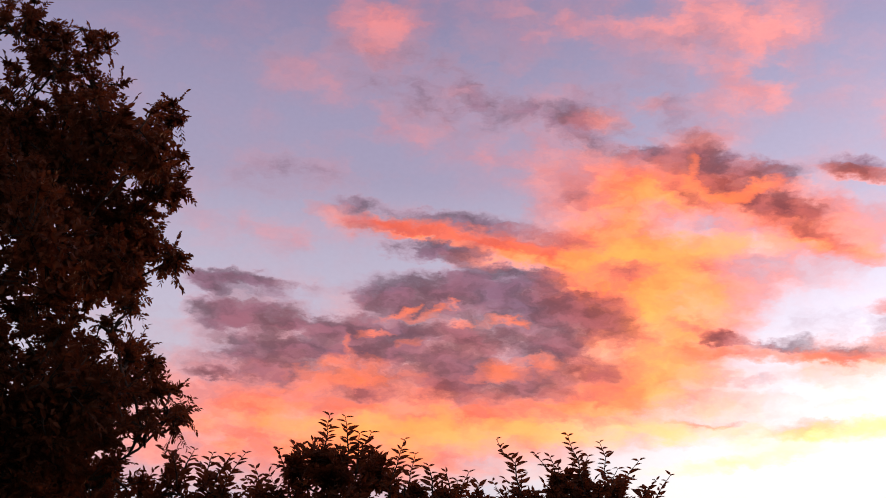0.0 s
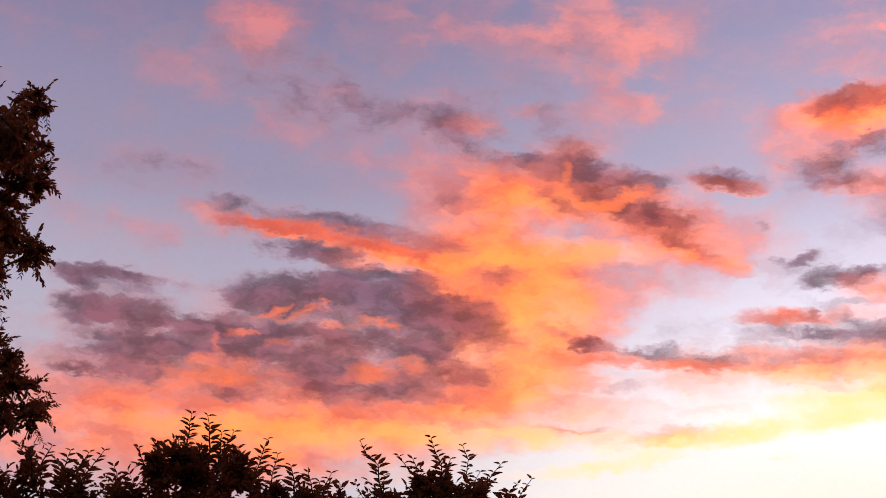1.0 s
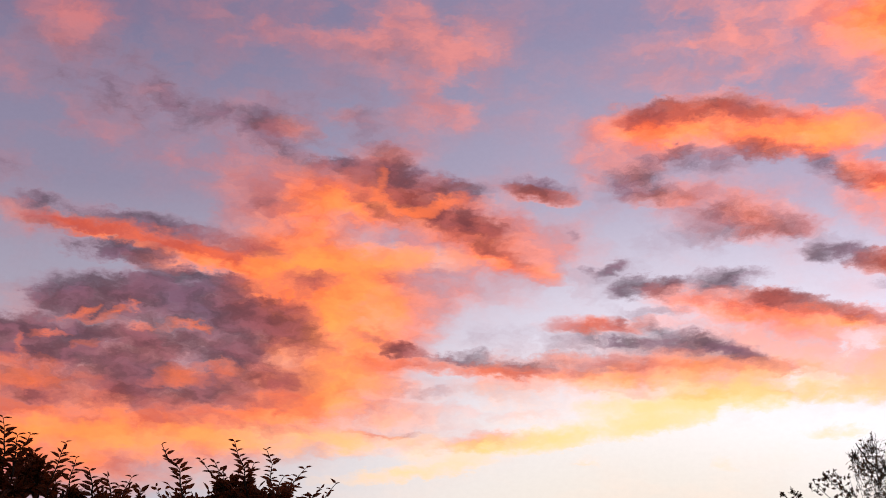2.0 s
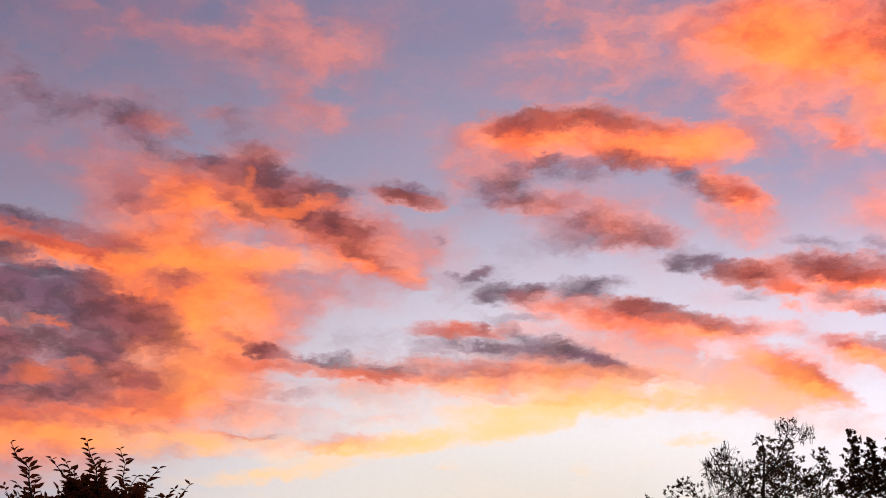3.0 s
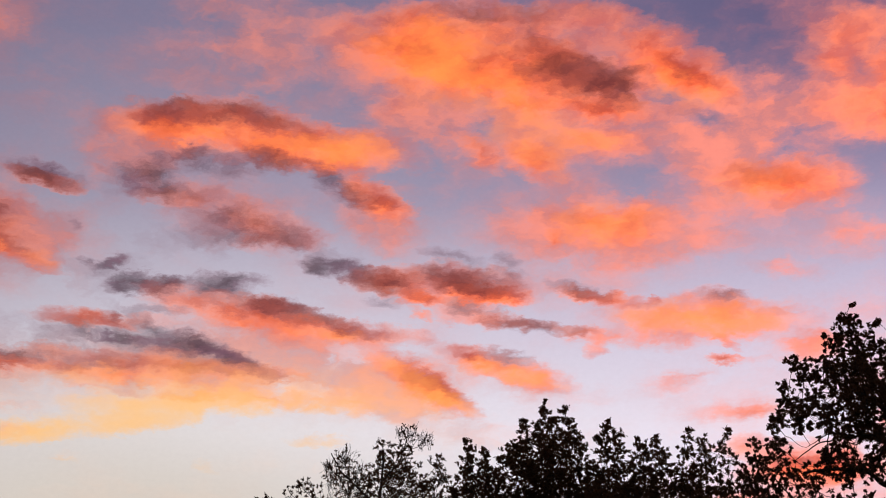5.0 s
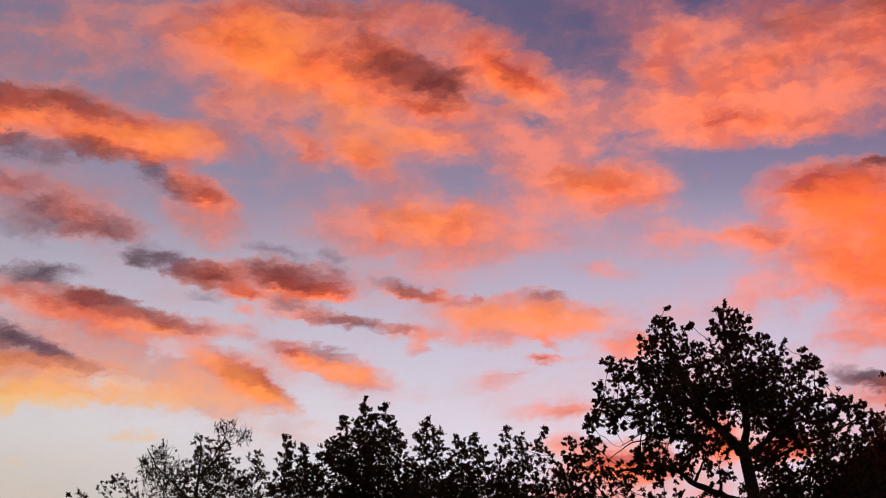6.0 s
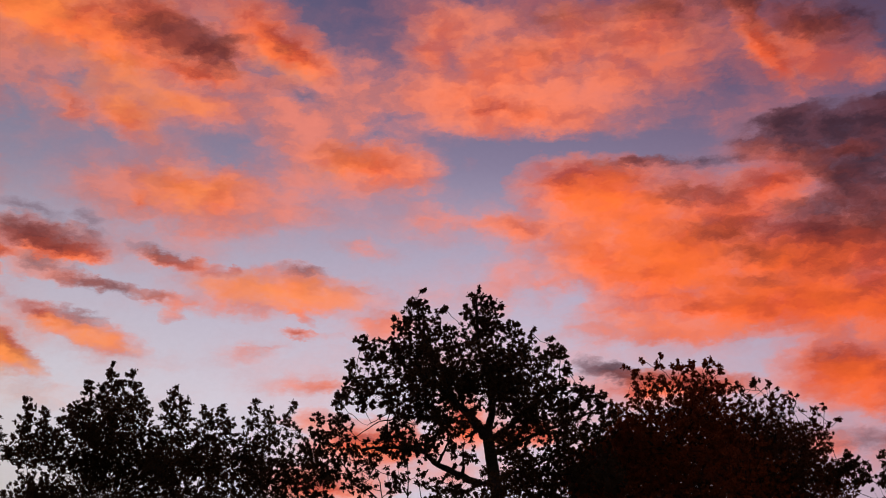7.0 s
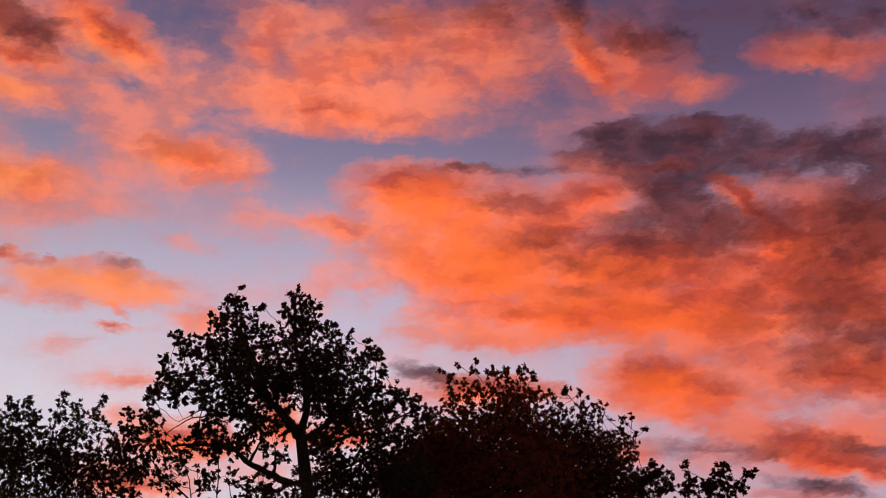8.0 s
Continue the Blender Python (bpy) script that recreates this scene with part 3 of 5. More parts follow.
# storm_bank
clouds(gold, [
    (55.17, 19.07, 2.62, 0.87, -6, 0.45),
    (56.85, 17.92, 2.84, 0.39, -6, 0.4),
    (53.26, 20.55, 1.53, 0.87, -6, 0.3)])
# storm_bank
clouds(ember, [
    (51.40, 17.45, 1.09, 1.20, -1, -0.7),
    (51.92, 16.24, 1.31, 0.55, -1, -0.6)])
# storm_bank
clouds(shade, [
    (62.90, 21.71, 1.09, 0.77, -11, 0.6),
    (64.38, 20.28, 0.98, 0.55, -21, 0.6),
    (67.15, 21.81, 1.31, 0.88, -1, 0.5),
    (69.77, 21.26, 1.09, 0.98, -1, 0.5)])
# storm_bank
clouds(ember, [
    (41.50, 18.78, 0.88, 0.35, -6, 0.6)])
# fire_bank
clouds(ember, [
    (30.11, 28.67, 1.97, 0.88, -12, 0.7),
    (32.67, 27.47, 2.19, 0.70, -22, 0.6),
    (35.58, 28.28, 1.53, 0.70, 0, 0.5)])
# fire_bank
clouds(gold, [
    (54.75, 19.71, 1.97, 0.88, -5, 0.5)])
# fire_bank
clouds(ember, [
    (44.10, 12.72, 1.09, 0.39, -1, 0.9),
    (42.34, 13.23, 0.77, 0.31, -1, 0.7),
    (47.83, 12.96, 0.57, 0.48, -1, 0.8),
    (49.66, 12.64, 0.88, 0.31, -1, 0.8),
    (42.20, 11.05, 1.53, 0.31, -1, 0.8),
    (54.64, 14.06, 1.53, 0.44, -1, 0.8)])
# fire_bank
clouds(veil, [
    (46.36, 12.48, 5.25, 1.09, -1, 0.3)])
# dim_bank
clouds(shade, [
    (-7.13, 18.67, 1.97, 0.35, -0, 0.45),
    (-6.58, 17.19, 2.41, 0.44, -0, 0.55),
    (-3.76, 16.32, 2.63, 0.35, 3, 0.4)])
# dim_bank
clouds(shade, [
    (-7.11, 18.35, 1.75, 0.48, -3, 0.5),
    (-6.54, 16.93, 1.97, 0.44, -6, 0.6),
    (-3.74, 26.98, 3.50, 1.09, -8, 0.25),
    (-6.85, 22.73, 3.06, 0.77, 2, 0.28),
    (1.47, 25.81, 2.41, 0.77, -3, 0.28)])
# dim_bank
clouds(veil, [
    (49.16, 18.19, 3.28, 1.20, -1, 0.35),
    (54.60, 15.87, 2.84, 0.55, -1, 0.5),
    (46.50, 15.71, 2.63, 0.88, -1, 0.25)])
# dim_bank
clouds(shade, [
    (67.49, 15.37, 3.06, 1.20, -11, 0.32),
    (64.12, 11.41, 1.75, 0.39, -1, 0.5),
    (68.07, 13.42, 2.19, 0.48, -6, 0.25)])
# evening_bank
clouds(shade, [
    (61.80, 22.68, 1.97, 0.61, -8, 0.7),
    (63.00, 20.03, 1.64, 0.53, -8, 0.8),
    (62.36, 21.93, 1.31, 0.74, -17, 0.7),
    (64.78, 22.80, 1.31, 0.79, -2, 0.6),
    (37.05, 27.40, 1.64, 0.57, -10, 0.6),
    (8.60, 25.99, 1.75, 0.98, -11, 0.3),
    (8.03, 27.38, 1.53, 0.88, -11, 0.2),
    (21.39, 22.40, 1.97, 0.66, -11, 0.28),
    (17.22, 17.41, 3.06, 0.57, -5, 0.35),
    (18.40, 20.05, 1.31, 0.39, -1, 0.3)])
# evening_bank
clouds(gold, [
    (61.63, 13.74, 1.64, 0.74, -12, 0.8),
    (58.23, 18.55, 3.28, 0.83, -6, 0.55),
    (59.76, 16.69, 3.72, 0.74, -6, 0.5),
    (63.60, 16.22, 2.41, 0.79, -8, 0.35),
    (54.91, 16.38, 2.41, 0.31, -6, 0.45),
    (53.04, 21.72, 1.75, 0.74, -7, 0.5),
    (55.39, 20.82, 1.97, 0.74, -7, 0.35),
    (29.84, 28.86, 1.75, 0.88, -1, 0.4),
    (33.57, 26.89, 1.97, 0.88, -11, 0.4),
    (34.57, 25.51, 1.31, 0.79, -21, 0.3),
    (37.92, 22.18, 1.31, 0.66, -1, 0.35)])
# evening_bank
clouds(shade, [
    (8.61, 24.04, 1.09, 0.33, -2, 0.5),
    (11.01, 23.65, 1.64, 0.44, -8, 0.6),
    (12.06, 22.22, 1.86, 0.53, -6, 0.7),
    (10.14, 23.09, 0.74, 0.53, -18, 0.3),
    (13.52, 21.48, 1.31, 0.26, -18, 0.35),
    (60.07, 19.28, 2.41, 0.79, -9, 0.35),
    (61.82, 20.25, 1.31, 0.96, -21, 0.45),
    (61.97, 18.07, 1.75, 0.48, -9, 0.3),
    (59.00, 17.93, 0.57, 0.22, -6, 0.5),
    (57.11, 21.19, 1.75, 0.39, -7, 0.3)])
# evening_bank
clouds(gold, [
    (9.44, 23.36, 0.26, 0.39, 17, 0.8),
    (10.39, 22.72, 0.83, 0.18, -4, 0.9),
    (11.82, 22.87, 0.61, 0.15, 14, 0.7),
    (8.60, 20.55, 2.63, 0.39, 4, 0.7),
    (6.87, 21.05, 1.31, 0.53, 2, 0.4),
    (-0.75, 13.18, 3.28, 0.57, 6, 0.55),
    (-4.09, 13.62, 2.41, 0.35, 2, 0.35)])
# evening_bank
clouds(ember, [
    (60.27, 21.19, 1.53, 0.39, -11, 0.7),
    (62.05, 18.74, 1.97, 0.66, -9, 0.5)])
# away from the west the same broken cover goes on, dim and pink
beyond = ramp(maths("ABSOLUTE", maths("SUBTRACT", azimuth, 28.0)), 50, 70)
veil.total = maths("MULTIPLY_ADD", beyond, 0.35, veil.total)
thin_veil, embers, golden, shaded, rims = veil.density(), ember.density(), gold.density(), shade.density(), rim.density()

# closeness to the sunken sun
d_az = maths("DIVIDE", maths("SUBTRACT", azimuth, SUN_AZ), 15.0)
d_el = maths("DIVIDE", maths("SUBTRACT", height, 8.0), 6.5)
glow = maths("POWER", 2.718, maths("MULTIPLY", maths("ADD", maths("MULTIPLY", d_az, d_az), maths("MULTIPLY", d_el, d_el)), -1.0))
away = ramp(azimuth, 18, 58)
north = ramp(azimuth, 28, -4)

rise = node("ShaderNodeValToRGB")
wire(maths("DIVIDE", height, 90), rise.inputs[0])
rise.color_ramp.elements[0].color, rise.color_ramp.elements[1].color = (0.86, 0.83, 0.86, 1), (0.12, 0.13, 0.26, 1)
for place, tone in ((0.155, (0.94, 0.91, 0.97)), (0.20, (0.73, 0.685, 0.795)), (0.255, (0.41, 0.37, 0.50)), (0.33, (0.26, 0.233, 0.365))):
    rise.color_ramp.elements.new(place).color = (*tone, 1)
clear = mix(north, rise.outputs[0], vmaths("MULTIPLY", rise.outputs[0], mix(ramp(height, 14, 27), (0.42, 0.40, 0.45), (0.63, 0.62, 0.67))))
clear = mix(maths("MULTIPLY", away, ramp(height, 20, 29)), clear, vmaths("MULTIPLY", clear, (0.46, 0.48, 0.60)))
clear = mix(away, clear, vmaths("MULTIPLY", clear, (1.03, 0.94, 1.06)))
clear = mix(ramp(glow, 0.05, 0.85), clear, (0.72, 0.67, 0.615))
air = node("ShaderNodeTexSky", sky_type="NISHITA", sun_disc=False, sun_elevation=radians(SUN_EL), sun_rotation=radians(SUN_AZ))
clear = vmaths("MULTIPLY_ADD", air.outputs[0], (0.01, 0.01, 0.01), clear)
def veiled(density, start, strength):
    """How much of what lies behind a cloud of this density is lost."""
    return maths("SUBTRACT", 1.0, maths("POWER", 2.718, maths("MULTIPLY", maths("MAXIMUM", maths("SUBTRACT", density, start), 0.0), -strength)))


# the clouds are lit from beneath: their upper edges stay dark
top_side = ramp(maths("SUBTRACT", veiled(embers, 0.0, 0.8), veiled(ember.twin.density(), 0.0, 0.8)), -0.22, 0.36)

# fleece and flecks in every cloud
mottle = fbm(vmaths("MULTIPLY", bent, (0.65, 1.1, 1)), 0.8, 7, 0.58)
fleck = fbm(vmaths("MULTIPLY", flat, (0.8, 1.1, 1)), 5.0, 4, 0.7)
near_sun = ramp(glow, 0.05, 0.8)
cover = ramp(maths("ADD", maths("MULTIPLY_ADD", embers, 0.45, thin_veil), maths("MULTIPLY_ADD", away, 0.09, 0.07)), -0.05, 1.25)
pink = mix(away, mix(north, (0.80, 0.29, 0.26), (0.55, 0.185, 0.195)), (1.38, 0.385, 0.255))
pink = mix(ramp(glow, 0.0, 0.4), pink, (1.08, 0.74, 0.56))
pink = vmaths("MULTIPLY", pink, mix(ramp(mottle, 0.3, 0.7), (0.80, 0.80, 0.88), (1.10, 1.02, 0.97)))
col = mix(maths("MULTIPLY", cover, ramp(mottle, 0.25, 0.6, 0.6, 0.86)), clear, pink)
lit = veiled(embers, 0.05, 1.75)
burning = mix(maths("MULTIPLY", top_side, 0.9), mix(away, mix(north, (1.55, 0.31, 0.07), (1.05, 0.24, 0.07)), (1.88, 0.275, 0.055)), mix(away, (0.66, 0.10, 0.05), (0.75, 0.090, 0.040)))
burning = mix(ramp(embers, 0.25, 1.3), mix(away, mix(north, (1.05, 0.28, 0.17), (0.72, 0.20, 0.14)), (1.57, 0.345, 0.14)), burning)
burning = mix(maths("MULTIPLY", near_sun, 0.85), burning, (1.3, 0.45, 0.16))
burning = vmaths("MULTIPLY", burning, mix(ramp(mottle, 0.34, 0.64), (0.80, 0.66, 0.70), (1.10, 1.11, 1.04)))
col = mix(maths("MULTIPLY", lit, 0.95), col, burning)
cover = veiled(golden, 0.1, 1.4)
col = mix(maths("MULTIPLY", cover, 0.8), col, mix(ramp(glow, 0.0, 0.35), mix(ramp(azimuth, 44, 60), mix(north, (1.58, 0.43, 0.10), (1.36, 0.365, 0.075)), (1.78, 0.325, 0.052)), (1.25, 0.66, 0.19)))
cover = veiled(maths("MULTIPLY_ADD", maths("SUBTRACT", top_side, 0.5), 0.25, shaded), 0.05, 1.5)
thread = ramp(fbm(vmaths("MULTIPLY", bent, (0.6, 1.2, 1)), 1.2, 6, 0.55), 0.32, 0.7)
deep = mix(thread, mix(away, (0.092, 0.045, 0.066), (0.090, 0.038, 0.054)), mix(away, (0.190, 0.086, 0.135), (0.215, 0.078, 0.098)))
murk = mix(maths("MULTIPLY", veiled(embers, 0.0, 3.0), maths("MULTIPLY_ADD", north, -0.5, 0.85)), mix(ramp(cover, 0.1, 0.85), (0.36, 0.205, 0.262), deep), mix(thread, (0.185, 0.042, 0.042), (0.44, 0.085, 0.055)))
col = mix(maths("MULTIPLY", cover, 0.95), col, murk)
cover = veiled(rims, 0.10, 1.2)
col = mix(maths("MULTIPLY", cover, 0.75), col, (1.1, 0.21, 0.07))
# the glow dies away to the right, and every cloud is a little grainy
col = mix(ramp(azimuth, 50, 70), col, vmaths("MULTIPLY", col, (0.77, 0.64, 0.68)))
col = vmaths("MULTIPLY", col, mix(fleck, (0.965, 0.965, 0.965), (1.035, 1.035, 1.035)))
# dusk behind the camera
col = mix(ramp(split.outputs[1], 0.1, -0.5), col, (0.27, 0.235, 0.265))
shine = node("ShaderNodeBackground")
wire(col, shine.inputs[0])
shine.inputs[1].default_value = 1.0
nt.links.new(shine.outputs[0], node("ShaderNodeOutputWorld").inputs[0])

sun = new("sun", bpy.data.lights.new("sun", "SUN"))
sun.data.energy, sun.data.angle, sun.data.color = 0.5, radians(10), (1.0, 0.45, 0.2)
a, e = radians(SUN_AZ), radians(SUN_EL)
sun.matrix_world = look((0, 0, 30), (-math.sin(a) * math.cos(e), -math.cos(a) * math.cos(e), 30 - math.sin(e)))


# ---------------------------------------------------------------- materials
def material(name, dark, light, rough, scale, bump=0.0, island=0.0, glow_through=None):
    m = bpy.data.materials.new(name)
    m.use_nodes = True
    t = m.node_tree
    b = t.nodes["Principled BSDF"]
    b.inputs["Roughness"].default_value = rough
    b.inputs["Specular IOR Level"].default_value = 0.25
    at = t.nodes.new("ShaderNodeTexCoord")
    n = t.nodes.new("ShaderNodeTexNoise")
    n.inputs["Scale"].default_value, n.inputs["Detail"].default_value = scale, 6
    t.links.new(at.outputs["Object"], n.inputs["Vector"])
    r = t.nodes.new("ShaderNodeValToRGB")
    r.color_ramp.elements[0].position, r.color_ramp.elements[1].position = 0.3, 0.7
    r.color_ramp.elements[0].color, r.color_ramp.elements[1].color = (*dark, 1), (*light, 1)
    value = n.outputs["Fac"]
    if island:
        g = t.nodes.new("ShaderNodeNewGeometry")
        x = t.nodes.new("ShaderNodeMix")
        x.inputs[0].default_value = island
        t.links.new(value, x.inputs[2])
        t.links.new(g.outputs["Random Per Island"], x.inputs[3])
        value = x.outputs[0]
    t.links.new(value, r.inputs[0])
    t.links.new(r.outputs[0], b.inputs["Base Color"])
    if glow_through:
        thin, both = t.nodes.new("ShaderNodeBsdfTranslucent"), t.nodes.new("ShaderNodeMixShader")
        thin.inputs[0].default_value = (*glow_through, 1)
        both.inputs[0].default_value = 0.3
        t.links.new(b.outputs[0], both.inputs[1])
        t.links.new(thin.outputs[0], both.inputs[2])
        t.links.new(both.outputs[0], t.nodes["Material Output"].inputs[0])
    if bump:
        p = t.nodes.new("ShaderNodeBump")
        p.inputs["Strength"].default_value, p.inputs["Distance"].default_value = bump, 0.02
        t.links.new(n.outputs["Fac"], p.inputs["Height"])
        t.links.new(p.outputs[0], b.inputs["Normal"])
    return m


LEAF = material("leaf", (0.042, 0.026, 0.011), (0.09, 0.048, 0.02), 0.6, 3.0, 0, 0.4, (0.13, 0.05, 0.02))
RUST = material("rusty_leaf", (0.048, 0.0155, 0.004), (0.098, 0.028, 0.0065), 0.6, 3.0, 0, 0.4, (0.30, 0.085, 0.03))
RUSSET = material("russet_leaf", (0.21, 0.040, 0.006), (0.38, 0.072, 0.010), 0.6, 1.5, 0, 0.4, (0.30, 0.085, 0.03))
BARK = material("bark", (0.022, 0.016, 0.012), (0.06, 0.043, 0.032), 0.9, 14.0, 0.6)
GRASS = material("grass", (0.03, 0.05, 0.015), (0.07, 0.09, 0.03), 0.9, 0.8, 0.5)


# ---------------------------------------------------------------- ground
def sheet():
    bm = bmesh.new()
    bmesh.ops.create_grid(bm, x_segments=60, y_segments=60, size=1.0)
    for v in bm.verts:
        r = max(abs(v.co.x), abs(v.co.y))
        s = 2400 * r ** 2.2 / max(r, 1e-6)
        v.co = Vector((v.co.x * s, v.co.y * s, 0.25 * noise.noise(Vector((v.co.x * s * 0.02, v.co.y * s * 0.02, 0))) if r > 0.1 else 0))
    me = bpy.data.meshes.new("ground")
    bm.to_mesh(me)
    bm.free()
    me.materials.append(GRASS)
    for p in me.polygons:
        p.use_smooth = True
    return tagged(new("ground", me), "wide dark grassy ground at dusk", "ground", kind="structure")


sheet()


# ---------------------------------------------------------------- trees
def mesh(name, verts, faces, mat, parent, label="", kind="", smooth=False):
    me = bpy.data.meshes.new(name)
    verts, faces = np.asarray(verts, np.float32), np.asarray(faces, np.int32)
    me.vertices.add(len(verts))
    me.vertices.foreach_set("co", verts.ravel())
    k = faces.shape[1]
    me.loops.add(faces.size)
    me.loops.foreach_set("vertex_index", faces.ravel())
    me.polygons.add(len(faces))
    me.polygons.foreach_set("loop_start", np.arange(len(faces), dtype=np.int32) * k)
    me.polygons.foreach_set("use_smooth", np.full(len(faces), smooth))
    me.update()
    me.validate()
    me.materials.append(mat)
    ob = new(name, me)
    ob.parent = parent
    return tagged(ob, label, kind=kind)


def unit(v):
    return v / np.maximum(np.linalg.norm(v, axis=-1, keepdims=True), 1e-9)


def rods(a, b, ra, rb, sides):
    """Tapered rods from points a to points b, as vertices and quads."""
    n = len(a)
    d = unit(b - a)
    side = unit(np.cross(d, np.where(np.abs(d[:, 2:3]) > 0.9, [[1.0, 0, 0]], [[0, 0, 1.0]])))
    other = np.cross(d, side)
    k = np.arange(sides) * 2 * np.pi / sides
    ring = side[:, None] * np.cos(k)[None, :, None] + other[:, None] * np.sin(k)[None, :, None]
    v = np.concatenate([a[:, None] + ring * np.reshape(ra, (-1, 1, 1)), b[:, None] + ring * np.reshape(rb, (-1, 1, 1))], 1)
    i = np.arange(sides)
    j = (i + 1) % sides
    q = np.stack([i, j, j + sides, i + sides], 1)
    return v.reshape(-1, 3), (q[None] + (np.arange(n) * 2 * sides)[:, None, None]).reshape(-1, 4)


def tube(path, radii, sides=9):
    """A knotty bough along a path: one skin."""
    path, rings = np.asarray(path, float), []
    for i, p in enumerate(path):
        d = unit(path[min(i + 1, len(path) - 1)] - path[max(i - 1, 0)])
        s = unit(np.cross(d, [0.3, 1.0, 0.1]))
        o = np.cross(d, s)
        k = np.arange(sides) * 2 * np.pi / sides
        r = radii[i] * (1 + 0.12 * np.sin(3 * k + i) + 0.05 * np.random.randn(sides))
        rings.append(p + r[:, None] * (np.cos(k)[:, None] * s + np.sin(k)[:, None] * o))
    i = np.arange(sides)
    j = (i + 1) % sides
    q = [np.stack([i, j, j + sides, i + sides], 1) + n * sides for n in range(len(path) - 1)]
    return np.concatenate(rings), np.concatenate(q)


def bough(a, b, bend, steps=7):
    t = np.linspace(0, 1, steps)[:, None]
    p = a + (b - a) * t
    return p + np.sin(t * np.pi) * np.asarray(bend) + np.sin(t * np.pi) * np.random.randn(steps, 3) * 0.02 * np.linalg.norm(b - a)


def leaves(base, way, length, width, droop=0.12):
    """Pointed leaves folded along the midrib: six corners, four triangles each."""
    n = len(base)
    way = unit(way)
    flat_ = unit(np.cross(way, unit(np.random.randn(n, 3))))
    up = np.cross(flat_, way)
    up = np.where(up[:, 2:] < 0, -up, up)
    L, W = length[:, None], width[:, None]
    v = np.stack([base, base + way * L * 0.35 + flat_ * W * 0.5 + up * W * 0.15, base + way * L * 0.72 + flat_ * W * 0.36 + up * (W * 0.1 - L * droop * 0.4),
                  base + way * L - up * L * droop, base + way * L * 0.72 - flat_ * W * 0.36 + up * (W * 0.1 - L * droop * 0.4), base + way * L * 0.35 - flat_ * W * 0.5 + up * W * 0.15], 1)
    f = np.array([[0, 1, 2], [0, 2, 3], [0, 3, 4], [0, 4, 5]])
    return v.reshape(-1, 3), (f[None] + (np.arange(n) * 6)[:, None, None]).reshape(-1, 3)


def tree(name, label, at, turn, lobes, shoots=(), boughs=(), leaf=0.07, slim=0.8, clump=0.17, sprigs=7, per=12, dense=1.0, core=0.0, solid=0.15, spread=1.0, feather=0.0, deep=1.0, lift=0.5, trunk=0.2, mat=None, fork=0.45, group=""):
    """A tree or shrub. lobes: across, height, radius (m) and fullness of each mass of leaves (below nought: bare twigs);
    boughs: thickness, then places across and up; shoots: across, height of the tip and length; core: how closely the leaves
    fill the heart of a full lobe wider than solid; spread: how far sprigs stick out; feather: leaves left and right of a sprig (1) or all round (0)."""
    root = tagged(new(name), label, "shrub" if shoots else "tree", group)
    root.matrix_world = pose(at[0], at[1], 0, 0, 0, turn)
    top = max(l[1] for l in lobes)
    mat = mat or LEAF
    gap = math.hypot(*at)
    big = clump / 0.11
    centres, radius, full, main = [], [], [], []
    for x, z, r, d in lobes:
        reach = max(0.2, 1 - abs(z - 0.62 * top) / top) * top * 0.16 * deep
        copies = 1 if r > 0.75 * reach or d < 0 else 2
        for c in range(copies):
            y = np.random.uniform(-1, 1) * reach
            k = 1 + y / gap  # scaled about the eye by depth, so lobes fit the camera's view
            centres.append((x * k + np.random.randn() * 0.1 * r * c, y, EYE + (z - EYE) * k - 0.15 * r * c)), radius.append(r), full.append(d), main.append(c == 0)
    centres, radius, full = np.array(centres), np.array(radius), np.array(full)
    # trunk and boughs
    split_z = fork * top
    stem = bough(np.array([0, 0, -0.15]), np.array([0.0, 0, split_z]), (0.02 * top, 0, 0), 8)
    mesh("trunk", *tube(stem, np.linspace(trunk * 1.25, trunk * 0.85, 8), 14), BARK, root, smooth=True)
    nodes_, thick = [], []
    for w, line in boughs:
        line = np.array(line, float)
        depth = np.random.uniform(-0.5, 0.5) * big
        t = np.linspace(0, len(line) - 1, 4 * len(line))
        path = np.stack([np.interp(t, np.arange(len(line)), line[:, 0]), depth * t / t[-1], np.interp(t, np.arange(len(line)), line[:, 1])], 1)
        path[1:-1] = (path[:-2] + 2 * path[1:-1] + path[2:]) / 4 + np.random.randn(len(t) - 2, 3) * 0.012 * big
        rad = np.linspace(w, 0.3 * w, len(t))
        nodes_.append(path), thick.append(rad)
        mesh("limb", *tube(path, rad), BARK, root, smooth=True)
    order = np.argsort(-radius * (centres[:, 2] > split_z))
    for i in order:
        if not main[i]:
            continue
        c, r = centres[i], radius[i]
        wide = np.hypot(c[0], c[1])
        a = stem[int(np.clip(7 * (c[2] - 0.75 * wide) / split_z, 2, 7))]
        near = None
        if len(nodes_):
            pts = np.concatenate(nodes_)
            good = (pts[:, 2] < c[2] - 0.4 * np.linalg.norm((pts - c)[:, :2], axis=1))
            if good.any():
                dist = np.where(good, np.linalg.norm(pts - c, axis=1), 1e9)
                near = int(np.argmin(dist))
                if dist[near] < np.linalg.norm(a - c):
                    a = pts[near]
                else:
                    near = None
        w = np.concatenate(thick)[near] * 0.7 if near is not None else trunk * (0.6 if c[2] > split_z and wide < 0.25 * top and not boughs else 0.32)
        span = np.linalg.norm(c - a)
        path = bough(a, c, (0, 0, -0.06 * span), 7)
        rad = np.linspace(min(w, 0.05 * big + 0.03 * span, 0.014 * big + 0.12 * r), max(0.01 * big, min(w, 0.05 * big) * 0.3), 7)
        nodes_.append(path), thick.append(rad)
        mesh("limb", *tube(path, rad), BARK, root, smooth=True)
